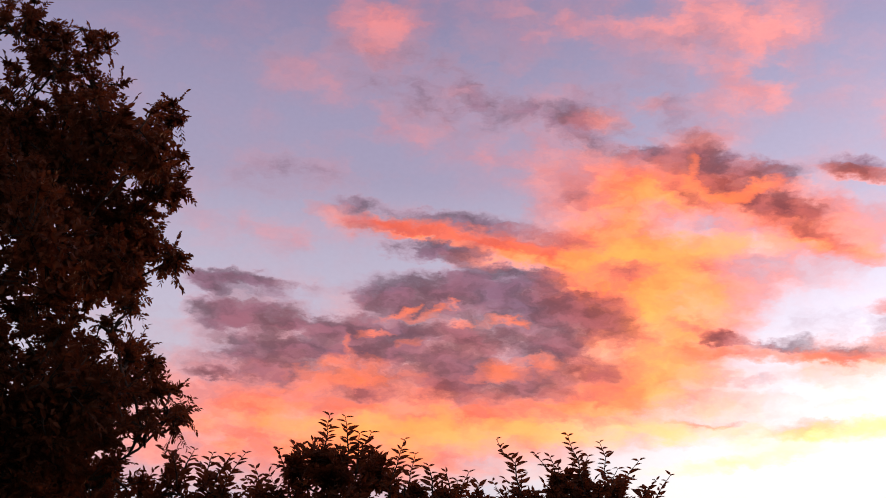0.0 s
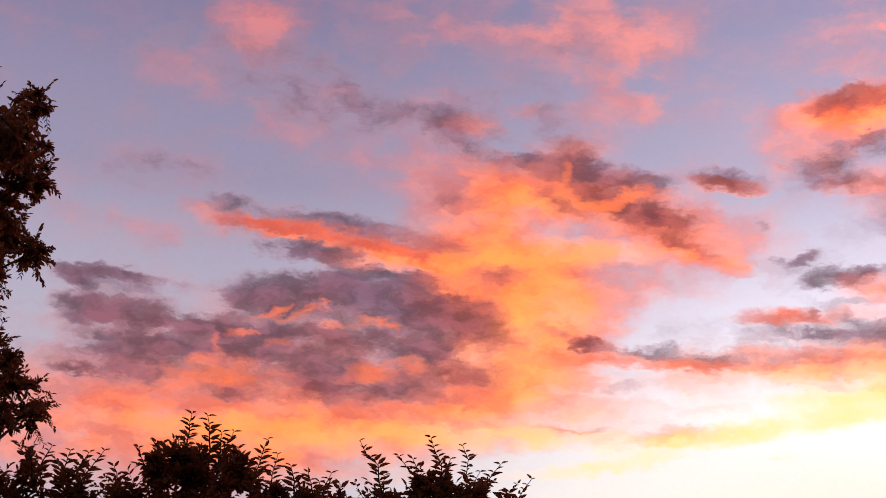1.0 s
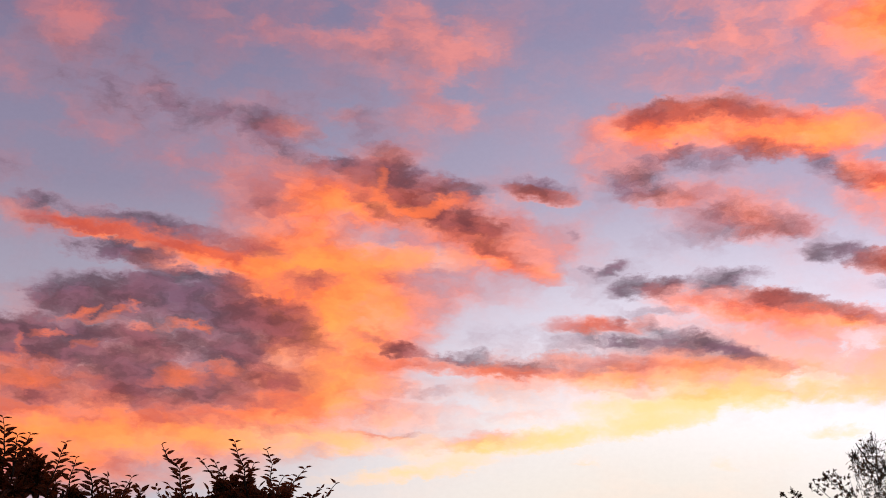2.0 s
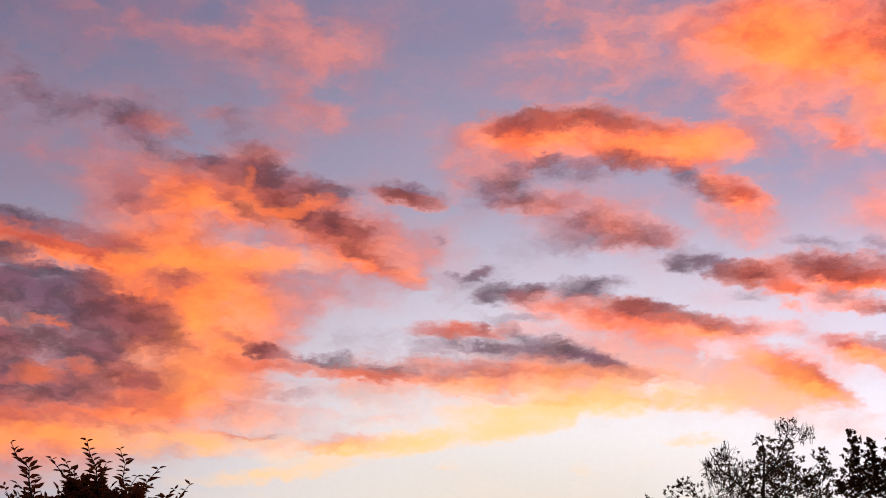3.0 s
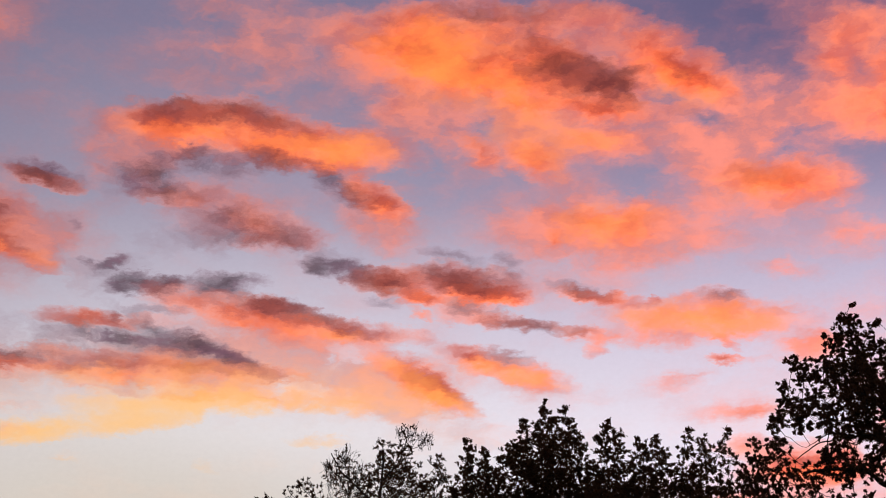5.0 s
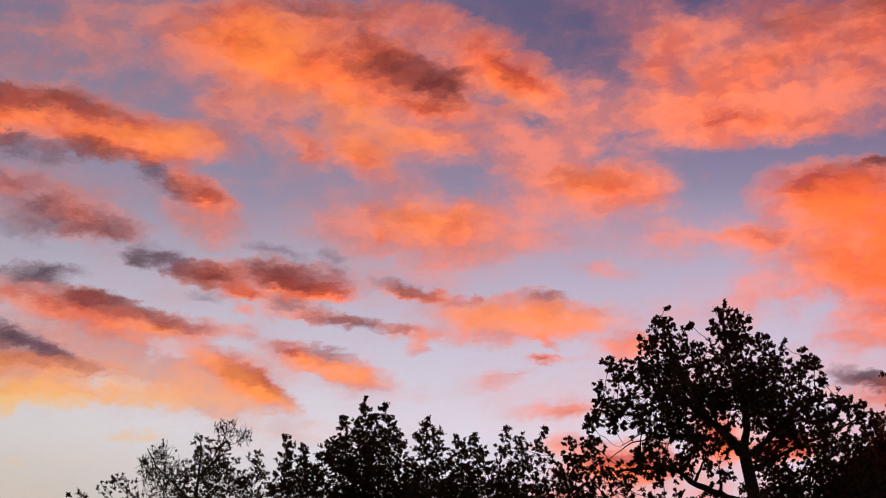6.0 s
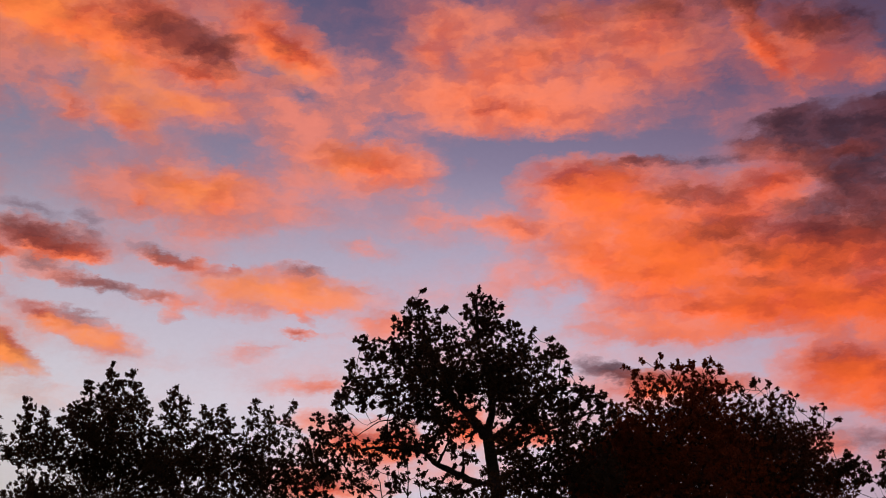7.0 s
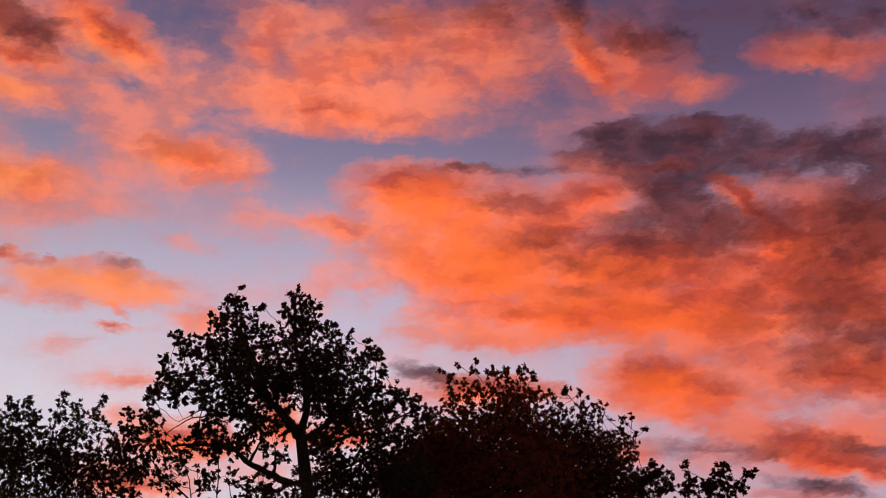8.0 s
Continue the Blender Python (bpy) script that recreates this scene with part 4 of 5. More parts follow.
    # bare tops: twigs that fan out and fork
    bare = [(c, r, -d) for c, r, d in zip(centres, radius, full) if d < 0]
    for c, r, d in bare:
        n = int(20 * d)
        v = unit(np.random.randn(n, 3) * [0.8, 0.8, 0.6] + [0, 0, 0.75])
        low = c - [0, 0, 0.6 * r] + np.random.randn(n, 3) * 0.3 * r
        high = c + v * r * np.random.uniform(0.7, 1.25, (n, 1))
        t = np.random.uniform(0.25, 0.85, (n, 5, 1))
        knot = (low[:, None] + (high - low)[:, None] * t).reshape(-1, 3)
        end = knot + unit(np.repeat(unit(high - low), 5, 0) + np.random.randn(n * 5, 3) * 0.45) * r * np.random.uniform(0.2, 0.5, (n * 5, 1))
        v1, f1 = rods(low, high, np.full(n, 0.008 * big), 0.003 * big, 3)
        v2, f2 = rods(knot, end, np.full(n * 5, 0.005 * big), 0.0025 * big, 3)
        mesh("bare_twig", np.concatenate([v1, v2]), np.concatenate([f1, f2 + len(v1)]), BARK, root, kind="stuff")
    # clumps of leafy sprigs on twigs
    heart, hubs, hearts, leafy, inner, inner_way = [], [], [], [], [], []
    for c, r, d in zip(centres, radius, full):
        n = max(2, int(1.8 * abs(d) * dense * (r / clump) ** 2))
        v = unit(np.random.randn(n, 3))
        v[:, 2] += 0.12
        rr = np.random.rand(n, 1) ** 0.42
        p = c + v * rr * max(1.12 * r - 0.6 * clump, 0.4 * r) * [1, 0.9, 1.06]
        m = max(3, n // 4)
        hub = c + unit(np.random.randn(m, 3)) * r * 0.5
        k = np.argmin(((p[:, None] - hub[None]) ** 2).sum(2), 1)
        heart.append(p), hubs.append(hub[k]), leafy.append(np.full(n, d > 0)), hearts.append((np.repeat(c[None], m, 0), hub))
        if core and d > 0.9 and r > solid:
            n = int(core * d * math.pi * r * r / (1.1 * leaf * leaf * slim))
            inner.append(c + unit(np.random.randn(n, 3)) * np.random.rand(n, 1) ** 0.4 * 0.86 * r)
            inner_way.append(np.random.randn(n, 3) + [0, 0, -0.3])
    heart, hubs, leafy = np.concatenate(heart), np.concatenate(hubs), np.concatenate(leafy)
    n = len(heart)
    size = clump * np.random.uniform(0.6, 1.3, n)
    out = unit(heart - hubs)
    ways = unit(np.random.randn(n, sprigs, 3) * 0.75 + 0.45 * out[:, None] + [0, 0, lift])
    foot = heart[:, None] - 0.35 * size[:, None, None] * ways
    long_ = size[:, None] * (0.7 + spread * np.random.rand(n, sprigs) ** 2)
    tip = foot + ways * long_[..., None]
    low = (heart - out * 0.2 * size[:, None])
    foot = foot * 0.6 + low[:, None] * 0.4
    va, fa = rods(hubs, low, np.full(n, 0.0065 * big), 0.0045 * big, 3)
    vb, fb = rods(foot.reshape(-1, 3), tip.reshape(-1, 3), np.full(n * sprigs, 0.0032 * big), 0.0014 * big, 3)
    ha, hb = np.concatenate([m[0] for m in hearts]), np.concatenate([m[1] for m in hearts])
    vc, fc = rods(ha, hb, np.full(len(ha), 0.013 * big), 0.007 * big, 4)
    mesh("twig", np.concatenate([va, vb, vc]), np.concatenate([fa, fb + len(va), fc + len(va) + len(vb)]), BARK, root, kind="stuff")
    keep = np.random.rand(n, sprigs) < np.where(leafy, 1.0, 0.35)[:, None]
    foot, tip = foot[keep], tip[keep]
    n = len(foot)
    t = (np.arange(per) + np.random.rand(n, per)) / per * 0.9 + 0.1
    way = unit(tip - foot)
    around = unit(np.cross(np.repeat(way[:, None], per, 1), np.random.randn(n, per, 3)))
    side = unit(np.cross(way, unit(np.array([0, 0, 1.0]) + 0.5 * np.random.randn(n, 3))))
    ranked = side[:, None] * np.where(np.arange(per) % 2, 1.0, -1.0)[None, :, None]
    around = unit(around * (1 - feather) + ranked * feather)
    base = foot[:, None] + (tip - foot)[:, None] * t[..., None]
    to = way[:, None] * 0.65 + around * (1.1 - 0.6 * t[..., None]) + np.array([0, 0, -0.12])
    size = leaf * np.random.uniform(0.6, 1.25, n * per)
    v1, f1 = leaves(base.reshape(-1, 3), to.reshape(-1, 3), size, size * slim)
    mesh("crown", v1, f1, mat, root, kind="stuff")
    if inner:
        inner, inner_way = np.concatenate(inner), np.concatenate(inner_way)
        size = 1.4 * leaf * np.random.uniform(0.7, 1.2, len(inner))
        mesh("inner_foliage", *leaves(inner, inner_way, size, size * min(1.0, 1.25 * slim)), mat, root, kind="stuff")
    # long shoots, each leaning its own way, with drooping leaves left and right
    wide = max([abs(s[0]) for s in shoots] + [0.5])
    for x, z, long_ in shoots:
        y = np.random.uniform(-0.25, 0.25)
        lean = (0.42 * x / wide + np.random.uniform(-0.28, 0.28)) * long_
        low_ = np.array([x - 1.5 * lean, y, z - long_ * 1.5])
        path = bough(low_, np.array([x, y, z - leaf * 0.2]), (-lean * np.random.uniform(0.1, 0.4), 0, 0), 7)
        shoot = mesh("shoot", *tube(path, np.linspace(0.007, 0.002, 7), 5), BARK, root, smooth=True)
        k = max(6, int(long_ * 1.5 / 0.016))
        s = np.linspace(0.14, 0.97, k) + np.random.uniform(-0.02, 0.02, k)
        s[-2:] = (0.985, 1.0)
        pts = np.stack([np.interp(s, np.linspace(0, 1, 7), path[:, i]) for i in range(3)], 1)
        spin = np.arange(k) * np.pi + np.random.uniform(-0.6, 0.6) + np.random.randn(k) * 0.35
        turned = np.stack([np.cos(spin), 0.7 * np.sin(spin), np.random.uniform(0.35, 1.1, k)], 1)
        size = 1.3 * leaf * np.interp(s, [0, 0.6, 1], [1.1, 1.0, 0.6]) * np.random.uniform(0.6, 1.2, k)
        v1, f1 = leaves(pts, turned, size, size * slim * 0.9, 0.4)
        mesh("foliage", v1, f1, mat, shoot, kind="stuff")
    return root


GARDEN = dict(leaf=0.031, slim=0.44, clump=0.08, sprigs=6, per=13, dense=1.75, core=0.9, solid=0.18, spread=1.3, feather=0.85, lift=0.3)
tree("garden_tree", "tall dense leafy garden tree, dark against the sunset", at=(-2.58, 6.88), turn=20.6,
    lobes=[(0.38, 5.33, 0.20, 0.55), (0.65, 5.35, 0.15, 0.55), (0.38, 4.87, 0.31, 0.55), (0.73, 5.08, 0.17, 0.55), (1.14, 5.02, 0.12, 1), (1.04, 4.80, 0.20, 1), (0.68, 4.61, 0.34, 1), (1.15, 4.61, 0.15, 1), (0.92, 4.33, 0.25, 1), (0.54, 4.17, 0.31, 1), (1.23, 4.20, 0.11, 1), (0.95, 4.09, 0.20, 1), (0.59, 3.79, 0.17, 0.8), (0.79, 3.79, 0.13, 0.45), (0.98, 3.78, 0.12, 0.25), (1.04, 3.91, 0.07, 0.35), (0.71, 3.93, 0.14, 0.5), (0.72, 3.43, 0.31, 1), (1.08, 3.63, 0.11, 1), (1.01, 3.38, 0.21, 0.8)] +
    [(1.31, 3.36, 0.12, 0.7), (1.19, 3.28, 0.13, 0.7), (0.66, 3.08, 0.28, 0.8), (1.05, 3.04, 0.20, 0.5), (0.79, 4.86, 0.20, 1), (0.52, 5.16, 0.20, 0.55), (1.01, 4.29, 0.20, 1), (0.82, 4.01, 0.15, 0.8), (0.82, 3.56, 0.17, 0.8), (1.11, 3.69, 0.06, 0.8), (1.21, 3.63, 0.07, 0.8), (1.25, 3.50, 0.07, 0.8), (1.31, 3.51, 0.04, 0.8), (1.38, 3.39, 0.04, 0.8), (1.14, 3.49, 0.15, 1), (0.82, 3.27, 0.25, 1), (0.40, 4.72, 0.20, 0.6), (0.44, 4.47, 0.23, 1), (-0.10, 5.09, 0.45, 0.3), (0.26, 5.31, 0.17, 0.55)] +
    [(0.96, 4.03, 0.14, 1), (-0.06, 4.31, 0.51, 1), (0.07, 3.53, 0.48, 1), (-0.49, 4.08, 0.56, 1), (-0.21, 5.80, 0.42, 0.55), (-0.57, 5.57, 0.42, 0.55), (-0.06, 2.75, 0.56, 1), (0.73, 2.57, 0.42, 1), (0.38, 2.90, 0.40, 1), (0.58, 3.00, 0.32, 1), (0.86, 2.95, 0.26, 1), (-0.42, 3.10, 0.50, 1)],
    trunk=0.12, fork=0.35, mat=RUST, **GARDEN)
SHRUB = dict(leaf=0.054, slim=0.40, clump=0.085, sprigs=5, per=9, dense=1.3, spread=1.4, feather=0.7, trunk=0.04, mat=RUST, deep=0.7, group="shrubs by the garden tree")
tree("shrub", "leafy shrub beside the garden tree", at=(-1.46, 8.47), turn=9.8,
    lobes=[(-0.04, 3.19, 0.20, 1), (0.22, 3.19, 0.18, 1), (-0.18, 3.11, 0.20, 1), (0.10, 2.83, 0.36, 1)],
    shoots=[(0.07, 3.47, 0.13), (0.18, 3.50, 0.16), (0.37, 3.50, 0.20), (0.28, 3.44, 0.16), (-0.06, 3.41, 0.13)],
    fork=0.39, **SHRUB)
tree("shrub", "bushy rust-leaved shrub with upright shoots", at=(-0.58, 8.58), turn=3.9,
    lobes=[(-0.00, 3.40, 0.17, 1), (-0.19, 3.31, 0.15, 1), (0.20, 3.34, 0.17, 1), (-0.38, 3.19, 0.13, 1), (0.04, 3.15, 0.26, 1), (0.43, 3.26, 0.13, 1), (0.07, 2.85, 0.40, 1)],
    shoots=[(-0.05, 3.72, 0.23), (0.04, 3.67, 0.20), (-0.11, 3.56, 0.16), (-0.24, 3.55, 0.20), (-0.34, 3.54, 0.20), (0.20, 3.62, 0.20), (0.13, 3.59, 0.16), (0.40, 3.61, 0.29), (0.48, 3.58, 0.26), (-0.46, 3.38, 0.13), (0.28, 3.55, 0.16)],
    fork=0.39, **SHRUB)
tree("shrub", "low leafy shrub between two taller ones", at=(0.09, 8.60), turn=-0.6,
    lobes=[(-0.04, 3.20, 0.12, 1), (0.16, 3.19, 0.11, 1), (0.04, 2.88, 0.29, 1)],
    shoots=[(-0.02, 3.46, 0.15), (0.12, 3.48, 0.18), (-0.12, 3.43, 0.13), (0.05, 3.42, 0.13)],
    fork=0.39, **SHRUB)
tree("shrub", "dark leafy shrub with long arching shoots", at=(0.83, 8.56), turn=-5.6,
    lobes=[(-0.02, 3.28, 0.17, 1), (-0.26, 3.24, 0.13, 1), (-0.42, 3.20, 0.10, 1), (0.21, 3.25, 0.14, 1), (0.43, 3.21, 0.11, 1), (0.01, 2.91, 0.36, 1)],
    shoots=[(-0.46, 3.60, 0.31), (-0.24, 3.56, 0.26), (-0.32, 3.47, 0.16), (-0.05, 3.64, 0.33), (0.14, 3.69, 0.36), (0.07, 3.53, 0.20), (0.25, 3.51, 0.20), (0.37, 3.54, 0.23), (0.56, 3.48, 0.26), (0.46, 3.40, 0.16), (-0.15, 3.50, 0.20)],
    fork=0.39, **SHRUB)

ROW = dict(leaf=0.082, slim=0.8, clump=0.155, sprigs=6, per=7, dense=0.74, core=0.5, solid=0.9, spread=0.9, trunk=0.3, lift=0.5, group="trees in the row")
tree("thin_tree", "thin half-bare tree at the row's end", at=(35.96, 60.55), turn=-30.6,
    lobes=[(1.08, 16.34, 1.08, 0.62), (2.68, 16.05, 0.97, 0.62), (2.16, 16.87, 0.70, 0.62), (2.86, 17.84, 0.48, 0.5), (3.10, 17.15, 0.59, 0.62), (0.26, 18.41, 0.53, 0.5), (0.15, 18.87, 0.24, 0.62), (0.53, 17.44, 0.97, 0.62), (1.34, 17.57, 0.92, 0.62), (-0.15, 17.15, 0.64, 0.37), (1.23, 18.54, 0.59, 0.43), (1.65, 19.24, 0.64, -0.7), (2.33, 18.96, 0.59, -0.6), (1.10, 19.38, 0.37, -0.6), (-1.52, 17.99, 0.70, -0.8), (-1.91, 17.31, 0.86, -0.8), (-0.97, 17.15, 0.75, -0.8), (-2.33, 17.70, 0.44, -0.6), (-1.36, 16.34, 1.08, -0.9), (-0.55, 16.34, 0.70, 0.25)] +
    [(-3.67, 16.82, 0.44, 0.25), (-3.26, 16.56, 0.64, 0.31), (-4.07, 16.34, 0.48, 0.25), (-2.73, 16.08, 0.64, 0.31), (-5.08, 16.12, 0.33, 0.5), (-5.70, 16.08, 0.24, 0.5), (-0.02, 15.79, 1.34, 0.37), (-1.08, 13.13, 2.68, 0.25)],
    boughs=[(0.07, [(-0.02, 15.79), (-0.84, 16.60), (-1.78, 17.57), (-2.20, 18.41)]), (0.09, [(0.11, 15.79), (0.26, 17.15), (0.33, 18.54)]), (0.04, [(0.20, 16.89), (1.21, 17.99), (1.50, 19.24)])],
    fork=0.34, **{**ROW, "leaf": 0.058, "per": 9, "dense": 1.05})
tree("slim_tree", "slim dark tree in the row", at=(40.27, 57.80), turn=-34.8,
    lobes=[(-0.70, 18.50, 0.44, 1), (-0.81, 18.91, 0.20, 1), (0.11, 18.25, 0.37, 1), (-0.64, 17.66, 0.64, 1), (0.15, 17.51, 0.53, 1), (0.55, 17.09, 0.44, 1), (-0.68, 16.56, 0.92, 1), (0.26, 16.41, 0.81, 1), (-1.36, 16.32, 0.44, 1), (-0.09, 13.35, 1.87, 1.9)],
    fork=0.34, **ROW)
tree("poplar_tree", "tall pointed dark tree in the row", at=(43.04, 55.77), turn=-37.6,
    lobes=[(-0.35, 20.41, 0.37, 1), (-0.35, 20.81, 0.15, 1), (0.51, 20.34, 0.35, 1), (0.75, 19.90, 0.37, 1), (-0.07, 19.79, 0.59, 1), (-0.75, 19.68, 0.37, 1), (-1.43, 19.55, 0.37, 1), (-1.47, 19.90, 0.15, 1), (1.01, 19.46, 0.37, 1), (-1.25, 18.85, 0.64, 1), (-0.11, 18.67, 0.97, 1), (0.97, 18.65, 0.59, 1), (1.34, 18.36, 0.37, 1), (-2.02, 18.45, 0.48, 1), (-2.31, 17.92, 0.53, 1), (-1.52, 17.62, 0.92, 1), (-0.18, 17.31, 1.19, 1), (1.17, 17.40, 0.81, 1), (-2.55, 17.09, 0.48, 1), (-2.38, 16.27, 0.81, 1)] +
    [(-1.03, 16.10, 1.19, 1), (0.57, 16.05, 1.19, 1), (1.65, 16.43, 0.53, 1), (-0.62, 13.28, 3.21, 1.9)],
    fork=0.34, **ROW)
tree("row_tree", "dark leafy tree in the row", at=(45.27, 53.99), turn=-39.9,
    lobes=[(-0.29, 19.35, 0.33, 1), (-0.15, 19.75, 0.13, 1), (-0.66, 19.00, 0.35, 1), (0.13, 18.85, 0.48, 1), (0.37, 18.28, 0.37, 1), (-0.31, 18.17, 0.64, 1), (-0.64, 17.22, 0.75, 1), (0.31, 17.33, 0.64, 1), (-0.29, 16.12, 1.19, 1), (-0.97, 15.88, 1.08, 1), (0.62, 16.10, 0.70, 1), (-0.46, 13.22, 2.16, 1.9)],
    fork=0.34, **ROW)
tree("row_tree", "dark leafy tree in the row", at=(46.81, 52.67), turn=-41.5,
    lobes=[(-0.75, 18.52, 0.35, 1), (-0.81, 18.78, 0.15, 1), (0.02, 18.61, 0.33, 1), (0.07, 18.91, 0.13, 1), (-0.46, 18.08, 0.53, 1), (0.37, 18.06, 0.40, 1), (-0.79, 17.29, 0.75, 1), (0.26, 17.24, 0.70, 1), (-0.35, 16.05, 1.19, 1), (0.84, 16.27, 0.70, 1), (-1.12, 16.08, 0.81, 1), (-0.29, 13.15, 2.16, 1.9)],
    fork=0.34, **ROW)
tree("row_tree", "loose-crowned dark tree in the row", at=(48.94, 50.69), turn=-43.9,
    lobes=[(-1.30, 18.80, 0.35, 0.8), (-1.32, 19.13, 0.15, 1), (-0.59, 18.50, 0.44, 0.7), (0.48, 18.78, 0.35, 0.7), (0.64, 19.09, 0.15, 1), (0.18, 18.17, 0.48, 0.7), (-1.54, 18.01, 0.53, 0.8), (-0.66, 17.55, 0.75, 0.8), (0.51, 17.48, 0.53, 0.6), (-1.76, 16.93, 0.64, 0.8), (-0.88, 16.47, 0.97, 0.9), (0.29, 16.43, 0.81, 0.7), (1.14, 16.12, 0.70, 0.6), (-1.34, 15.70, 1.08, 1), (0.33, 15.50, 0.97, 0.8), (1.34, 15.57, 0.81, 0.7), (-0.66, 13.06, 2.42, 1.9)],
    fork=0.34, **ROW)

BIG = dict(leaf=0.082, slim=0.85, clump=0.15, sprigs=6, per=7, dense=0.74, core=0.55, solid=0.95, spread=0.8, lift=0.35)
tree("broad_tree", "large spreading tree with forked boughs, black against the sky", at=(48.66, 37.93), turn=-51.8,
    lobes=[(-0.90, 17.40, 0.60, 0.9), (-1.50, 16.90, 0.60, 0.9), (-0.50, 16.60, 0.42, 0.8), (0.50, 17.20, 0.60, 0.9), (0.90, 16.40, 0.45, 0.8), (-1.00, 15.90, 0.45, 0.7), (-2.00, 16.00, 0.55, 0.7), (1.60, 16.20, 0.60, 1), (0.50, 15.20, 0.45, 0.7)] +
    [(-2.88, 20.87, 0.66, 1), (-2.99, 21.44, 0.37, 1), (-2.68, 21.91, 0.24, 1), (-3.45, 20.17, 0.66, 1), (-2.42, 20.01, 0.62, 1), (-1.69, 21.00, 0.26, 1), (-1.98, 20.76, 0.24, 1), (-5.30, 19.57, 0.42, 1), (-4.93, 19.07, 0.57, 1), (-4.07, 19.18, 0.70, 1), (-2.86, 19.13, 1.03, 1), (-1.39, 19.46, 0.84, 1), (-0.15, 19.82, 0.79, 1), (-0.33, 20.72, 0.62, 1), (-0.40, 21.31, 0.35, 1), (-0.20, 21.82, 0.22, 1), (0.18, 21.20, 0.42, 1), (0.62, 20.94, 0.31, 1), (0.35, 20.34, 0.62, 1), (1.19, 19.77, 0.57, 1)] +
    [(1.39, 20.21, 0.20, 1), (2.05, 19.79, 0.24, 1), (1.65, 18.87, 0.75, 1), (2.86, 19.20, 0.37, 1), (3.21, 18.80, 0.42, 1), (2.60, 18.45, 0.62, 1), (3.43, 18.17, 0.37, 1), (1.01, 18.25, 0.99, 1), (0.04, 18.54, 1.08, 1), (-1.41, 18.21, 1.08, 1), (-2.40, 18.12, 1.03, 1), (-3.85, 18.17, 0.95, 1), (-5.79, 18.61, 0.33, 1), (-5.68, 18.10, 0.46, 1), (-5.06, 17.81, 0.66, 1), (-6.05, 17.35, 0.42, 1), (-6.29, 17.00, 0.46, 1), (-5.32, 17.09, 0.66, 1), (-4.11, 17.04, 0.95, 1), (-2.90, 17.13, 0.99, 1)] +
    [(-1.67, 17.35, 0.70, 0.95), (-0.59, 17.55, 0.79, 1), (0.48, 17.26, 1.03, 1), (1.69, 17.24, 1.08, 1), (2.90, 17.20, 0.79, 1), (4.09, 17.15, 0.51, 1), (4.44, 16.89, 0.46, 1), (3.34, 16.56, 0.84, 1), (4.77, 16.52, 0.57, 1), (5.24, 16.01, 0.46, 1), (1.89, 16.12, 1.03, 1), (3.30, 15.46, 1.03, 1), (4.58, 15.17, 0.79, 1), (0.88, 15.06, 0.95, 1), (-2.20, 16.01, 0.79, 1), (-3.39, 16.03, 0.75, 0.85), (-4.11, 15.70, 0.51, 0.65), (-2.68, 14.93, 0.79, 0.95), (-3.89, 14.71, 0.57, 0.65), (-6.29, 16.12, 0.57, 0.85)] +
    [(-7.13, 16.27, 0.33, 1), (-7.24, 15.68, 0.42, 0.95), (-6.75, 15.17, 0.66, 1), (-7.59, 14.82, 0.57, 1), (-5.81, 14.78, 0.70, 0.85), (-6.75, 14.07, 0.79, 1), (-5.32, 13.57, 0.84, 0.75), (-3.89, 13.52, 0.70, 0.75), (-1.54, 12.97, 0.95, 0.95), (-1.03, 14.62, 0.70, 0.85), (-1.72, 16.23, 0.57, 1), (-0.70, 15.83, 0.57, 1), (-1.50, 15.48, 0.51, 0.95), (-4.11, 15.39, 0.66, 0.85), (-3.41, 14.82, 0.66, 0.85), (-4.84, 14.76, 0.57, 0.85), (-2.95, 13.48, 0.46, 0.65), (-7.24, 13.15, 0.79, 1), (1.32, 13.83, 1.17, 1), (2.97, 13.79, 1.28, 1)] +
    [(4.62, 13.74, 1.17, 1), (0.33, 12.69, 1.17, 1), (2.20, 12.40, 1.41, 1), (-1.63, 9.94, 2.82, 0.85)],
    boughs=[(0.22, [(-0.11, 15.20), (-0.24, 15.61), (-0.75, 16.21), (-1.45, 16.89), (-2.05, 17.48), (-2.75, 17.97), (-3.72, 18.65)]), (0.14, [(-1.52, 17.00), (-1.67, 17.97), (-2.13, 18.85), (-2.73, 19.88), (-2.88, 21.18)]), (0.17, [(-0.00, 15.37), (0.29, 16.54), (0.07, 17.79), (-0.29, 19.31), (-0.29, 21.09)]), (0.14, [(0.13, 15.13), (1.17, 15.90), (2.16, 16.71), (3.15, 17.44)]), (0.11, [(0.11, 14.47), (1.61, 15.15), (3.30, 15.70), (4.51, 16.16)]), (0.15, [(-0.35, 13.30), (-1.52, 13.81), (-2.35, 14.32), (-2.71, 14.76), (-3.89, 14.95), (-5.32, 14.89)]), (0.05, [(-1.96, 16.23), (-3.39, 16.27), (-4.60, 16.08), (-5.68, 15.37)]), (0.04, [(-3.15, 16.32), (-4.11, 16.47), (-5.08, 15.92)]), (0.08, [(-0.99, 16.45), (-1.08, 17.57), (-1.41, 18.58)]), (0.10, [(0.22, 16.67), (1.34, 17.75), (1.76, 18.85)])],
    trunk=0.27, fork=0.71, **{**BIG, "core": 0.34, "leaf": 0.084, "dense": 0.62})
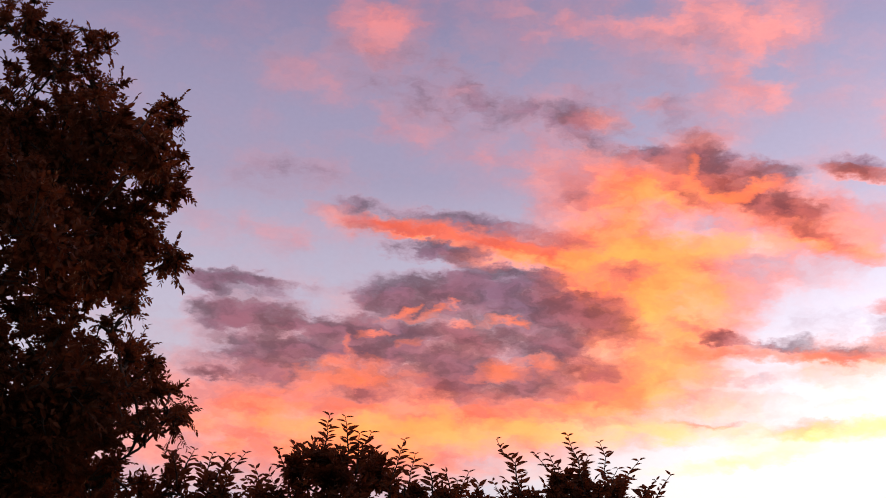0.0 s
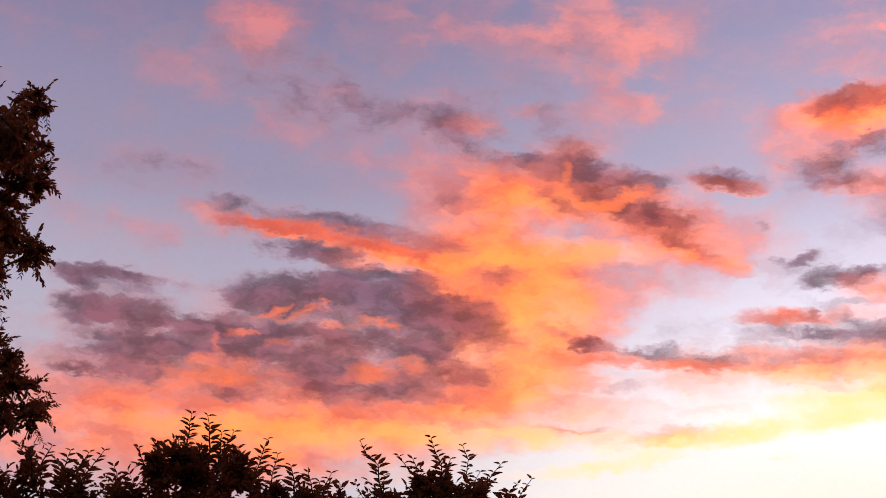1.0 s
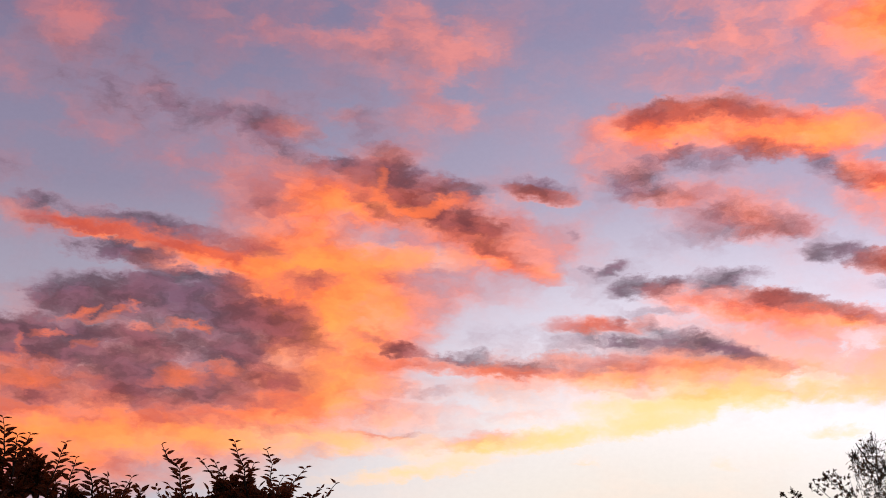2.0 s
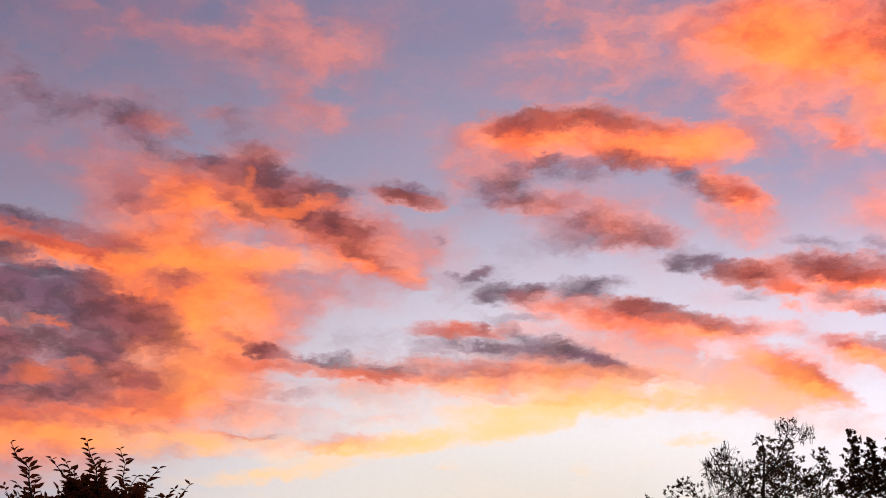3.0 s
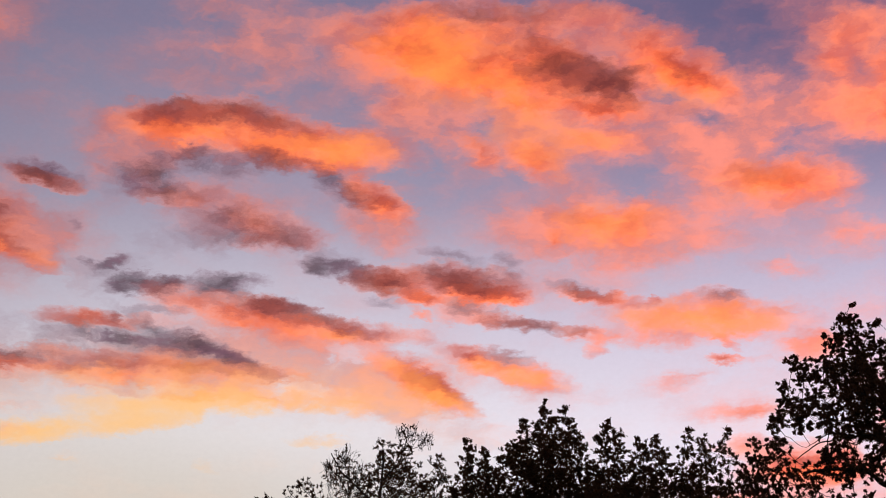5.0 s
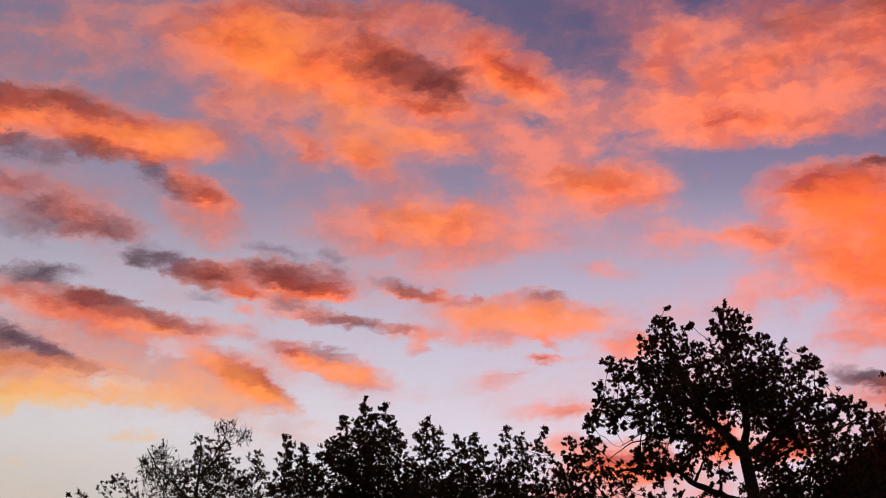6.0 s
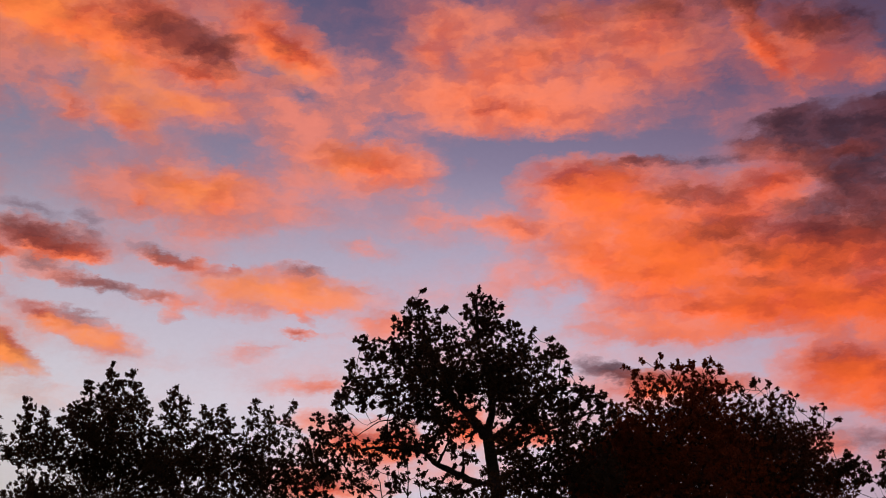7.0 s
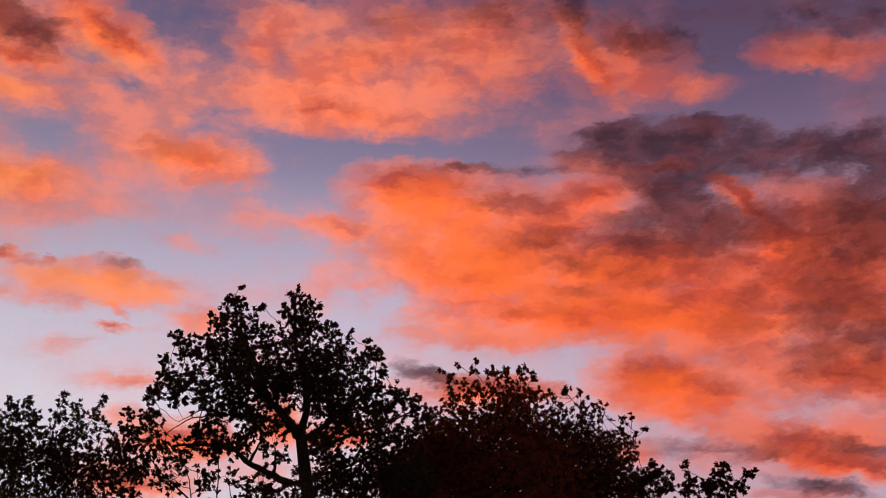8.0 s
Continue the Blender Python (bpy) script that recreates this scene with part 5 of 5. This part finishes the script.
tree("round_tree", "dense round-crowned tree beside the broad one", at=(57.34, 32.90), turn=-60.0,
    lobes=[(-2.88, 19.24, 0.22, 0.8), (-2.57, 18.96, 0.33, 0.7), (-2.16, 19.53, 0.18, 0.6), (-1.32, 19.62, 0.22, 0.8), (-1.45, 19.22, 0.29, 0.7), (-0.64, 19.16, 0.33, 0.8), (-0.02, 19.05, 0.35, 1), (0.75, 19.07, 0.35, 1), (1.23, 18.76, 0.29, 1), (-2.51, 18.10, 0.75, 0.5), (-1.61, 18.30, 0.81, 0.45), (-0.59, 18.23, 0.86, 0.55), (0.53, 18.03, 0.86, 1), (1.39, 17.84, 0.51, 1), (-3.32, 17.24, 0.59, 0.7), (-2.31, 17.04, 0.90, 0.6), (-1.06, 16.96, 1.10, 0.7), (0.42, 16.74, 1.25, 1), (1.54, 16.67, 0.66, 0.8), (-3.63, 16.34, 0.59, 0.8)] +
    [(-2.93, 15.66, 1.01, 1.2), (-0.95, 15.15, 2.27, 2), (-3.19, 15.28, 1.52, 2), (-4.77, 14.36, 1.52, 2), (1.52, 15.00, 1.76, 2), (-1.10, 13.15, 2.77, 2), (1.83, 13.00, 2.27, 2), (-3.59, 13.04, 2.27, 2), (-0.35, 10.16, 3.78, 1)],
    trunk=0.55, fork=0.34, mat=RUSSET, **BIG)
tree("oak_tree", "loose-crowned tree behind the dense round one", at=(59.32, 29.21), turn=-63.7,
    lobes=[(-2.16, 18.06, 0.22, 0.8), (-1.47, 18.06, 0.31, 0.8), (-1.52, 18.21, 0.15, 1), (-0.88, 18.01, 0.22, 0.8), (-1.72, 17.37, 0.59, 0.7), (-0.86, 17.31, 0.55, 0.6), (-0.07, 17.48, 0.31, 0.6), (0.20, 16.96, 0.46, 0.5), (-0.44, 16.63, 0.70, 0.7), (-1.45, 16.45, 0.86, 1), (1.03, 16.76, 0.24, 0.6), (1.45, 16.78, 0.22, 0.6), (0.86, 16.27, 0.46, 0.6), (1.56, 16.08, 0.24, 0.5), (2.02, 16.19, 0.20, 0.5), (0.35, 15.92, 0.66, 0.8), (1.28, 15.61, 0.46, 0.7), (-0.79, 15.64, 1.10, 1.2), (0.48, 14.91, 1.01, 1), (1.52, 15.09, 0.40, 0.6)] +
    [(-0.35, 13.85, 1.76, 1.7), (1.34, 13.99, 0.59, 0.8), (2.05, 13.92, 0.46, 0.7), (1.50, 13.22, 1.01, 1), (2.71, 13.50, 0.40, 0.6), (-0.73, 10.20, 3.01, 1)],
    trunk=0.48, fork=0.34, mat=RUST, **{**BIG, "leaf": 0.07, "dense": 0.64})
tree("bush", "low dark bush at the trees' edge", at=(61.14, 25.29), turn=-67.3,
    lobes=[(-2.24, 14.21, 0.55, 1), (-2.90, 13.61, 0.59, 1), (-1.78, 13.81, 0.66, 1), (-0.70, 14.25, 0.24, 1), (-0.66, 14.56, 0.13, 1), (-0.62, 13.48, 0.55, 1), (0.18, 13.50, 0.35, 1), (0.84, 14.03, 0.46, 1), (0.48, 13.68, 0.40, 1), (1.10, 14.34, 0.18, 1), (0.62, 13.04, 0.86, 1), (2.05, 13.90, 0.31, 1), (2.31, 14.03, 0.18, 1), (1.67, 13.37, 0.40, 1), (-0.31, 10.51, 2.27, 1)],
    trunk=0.26, fork=0.32, **BIG)
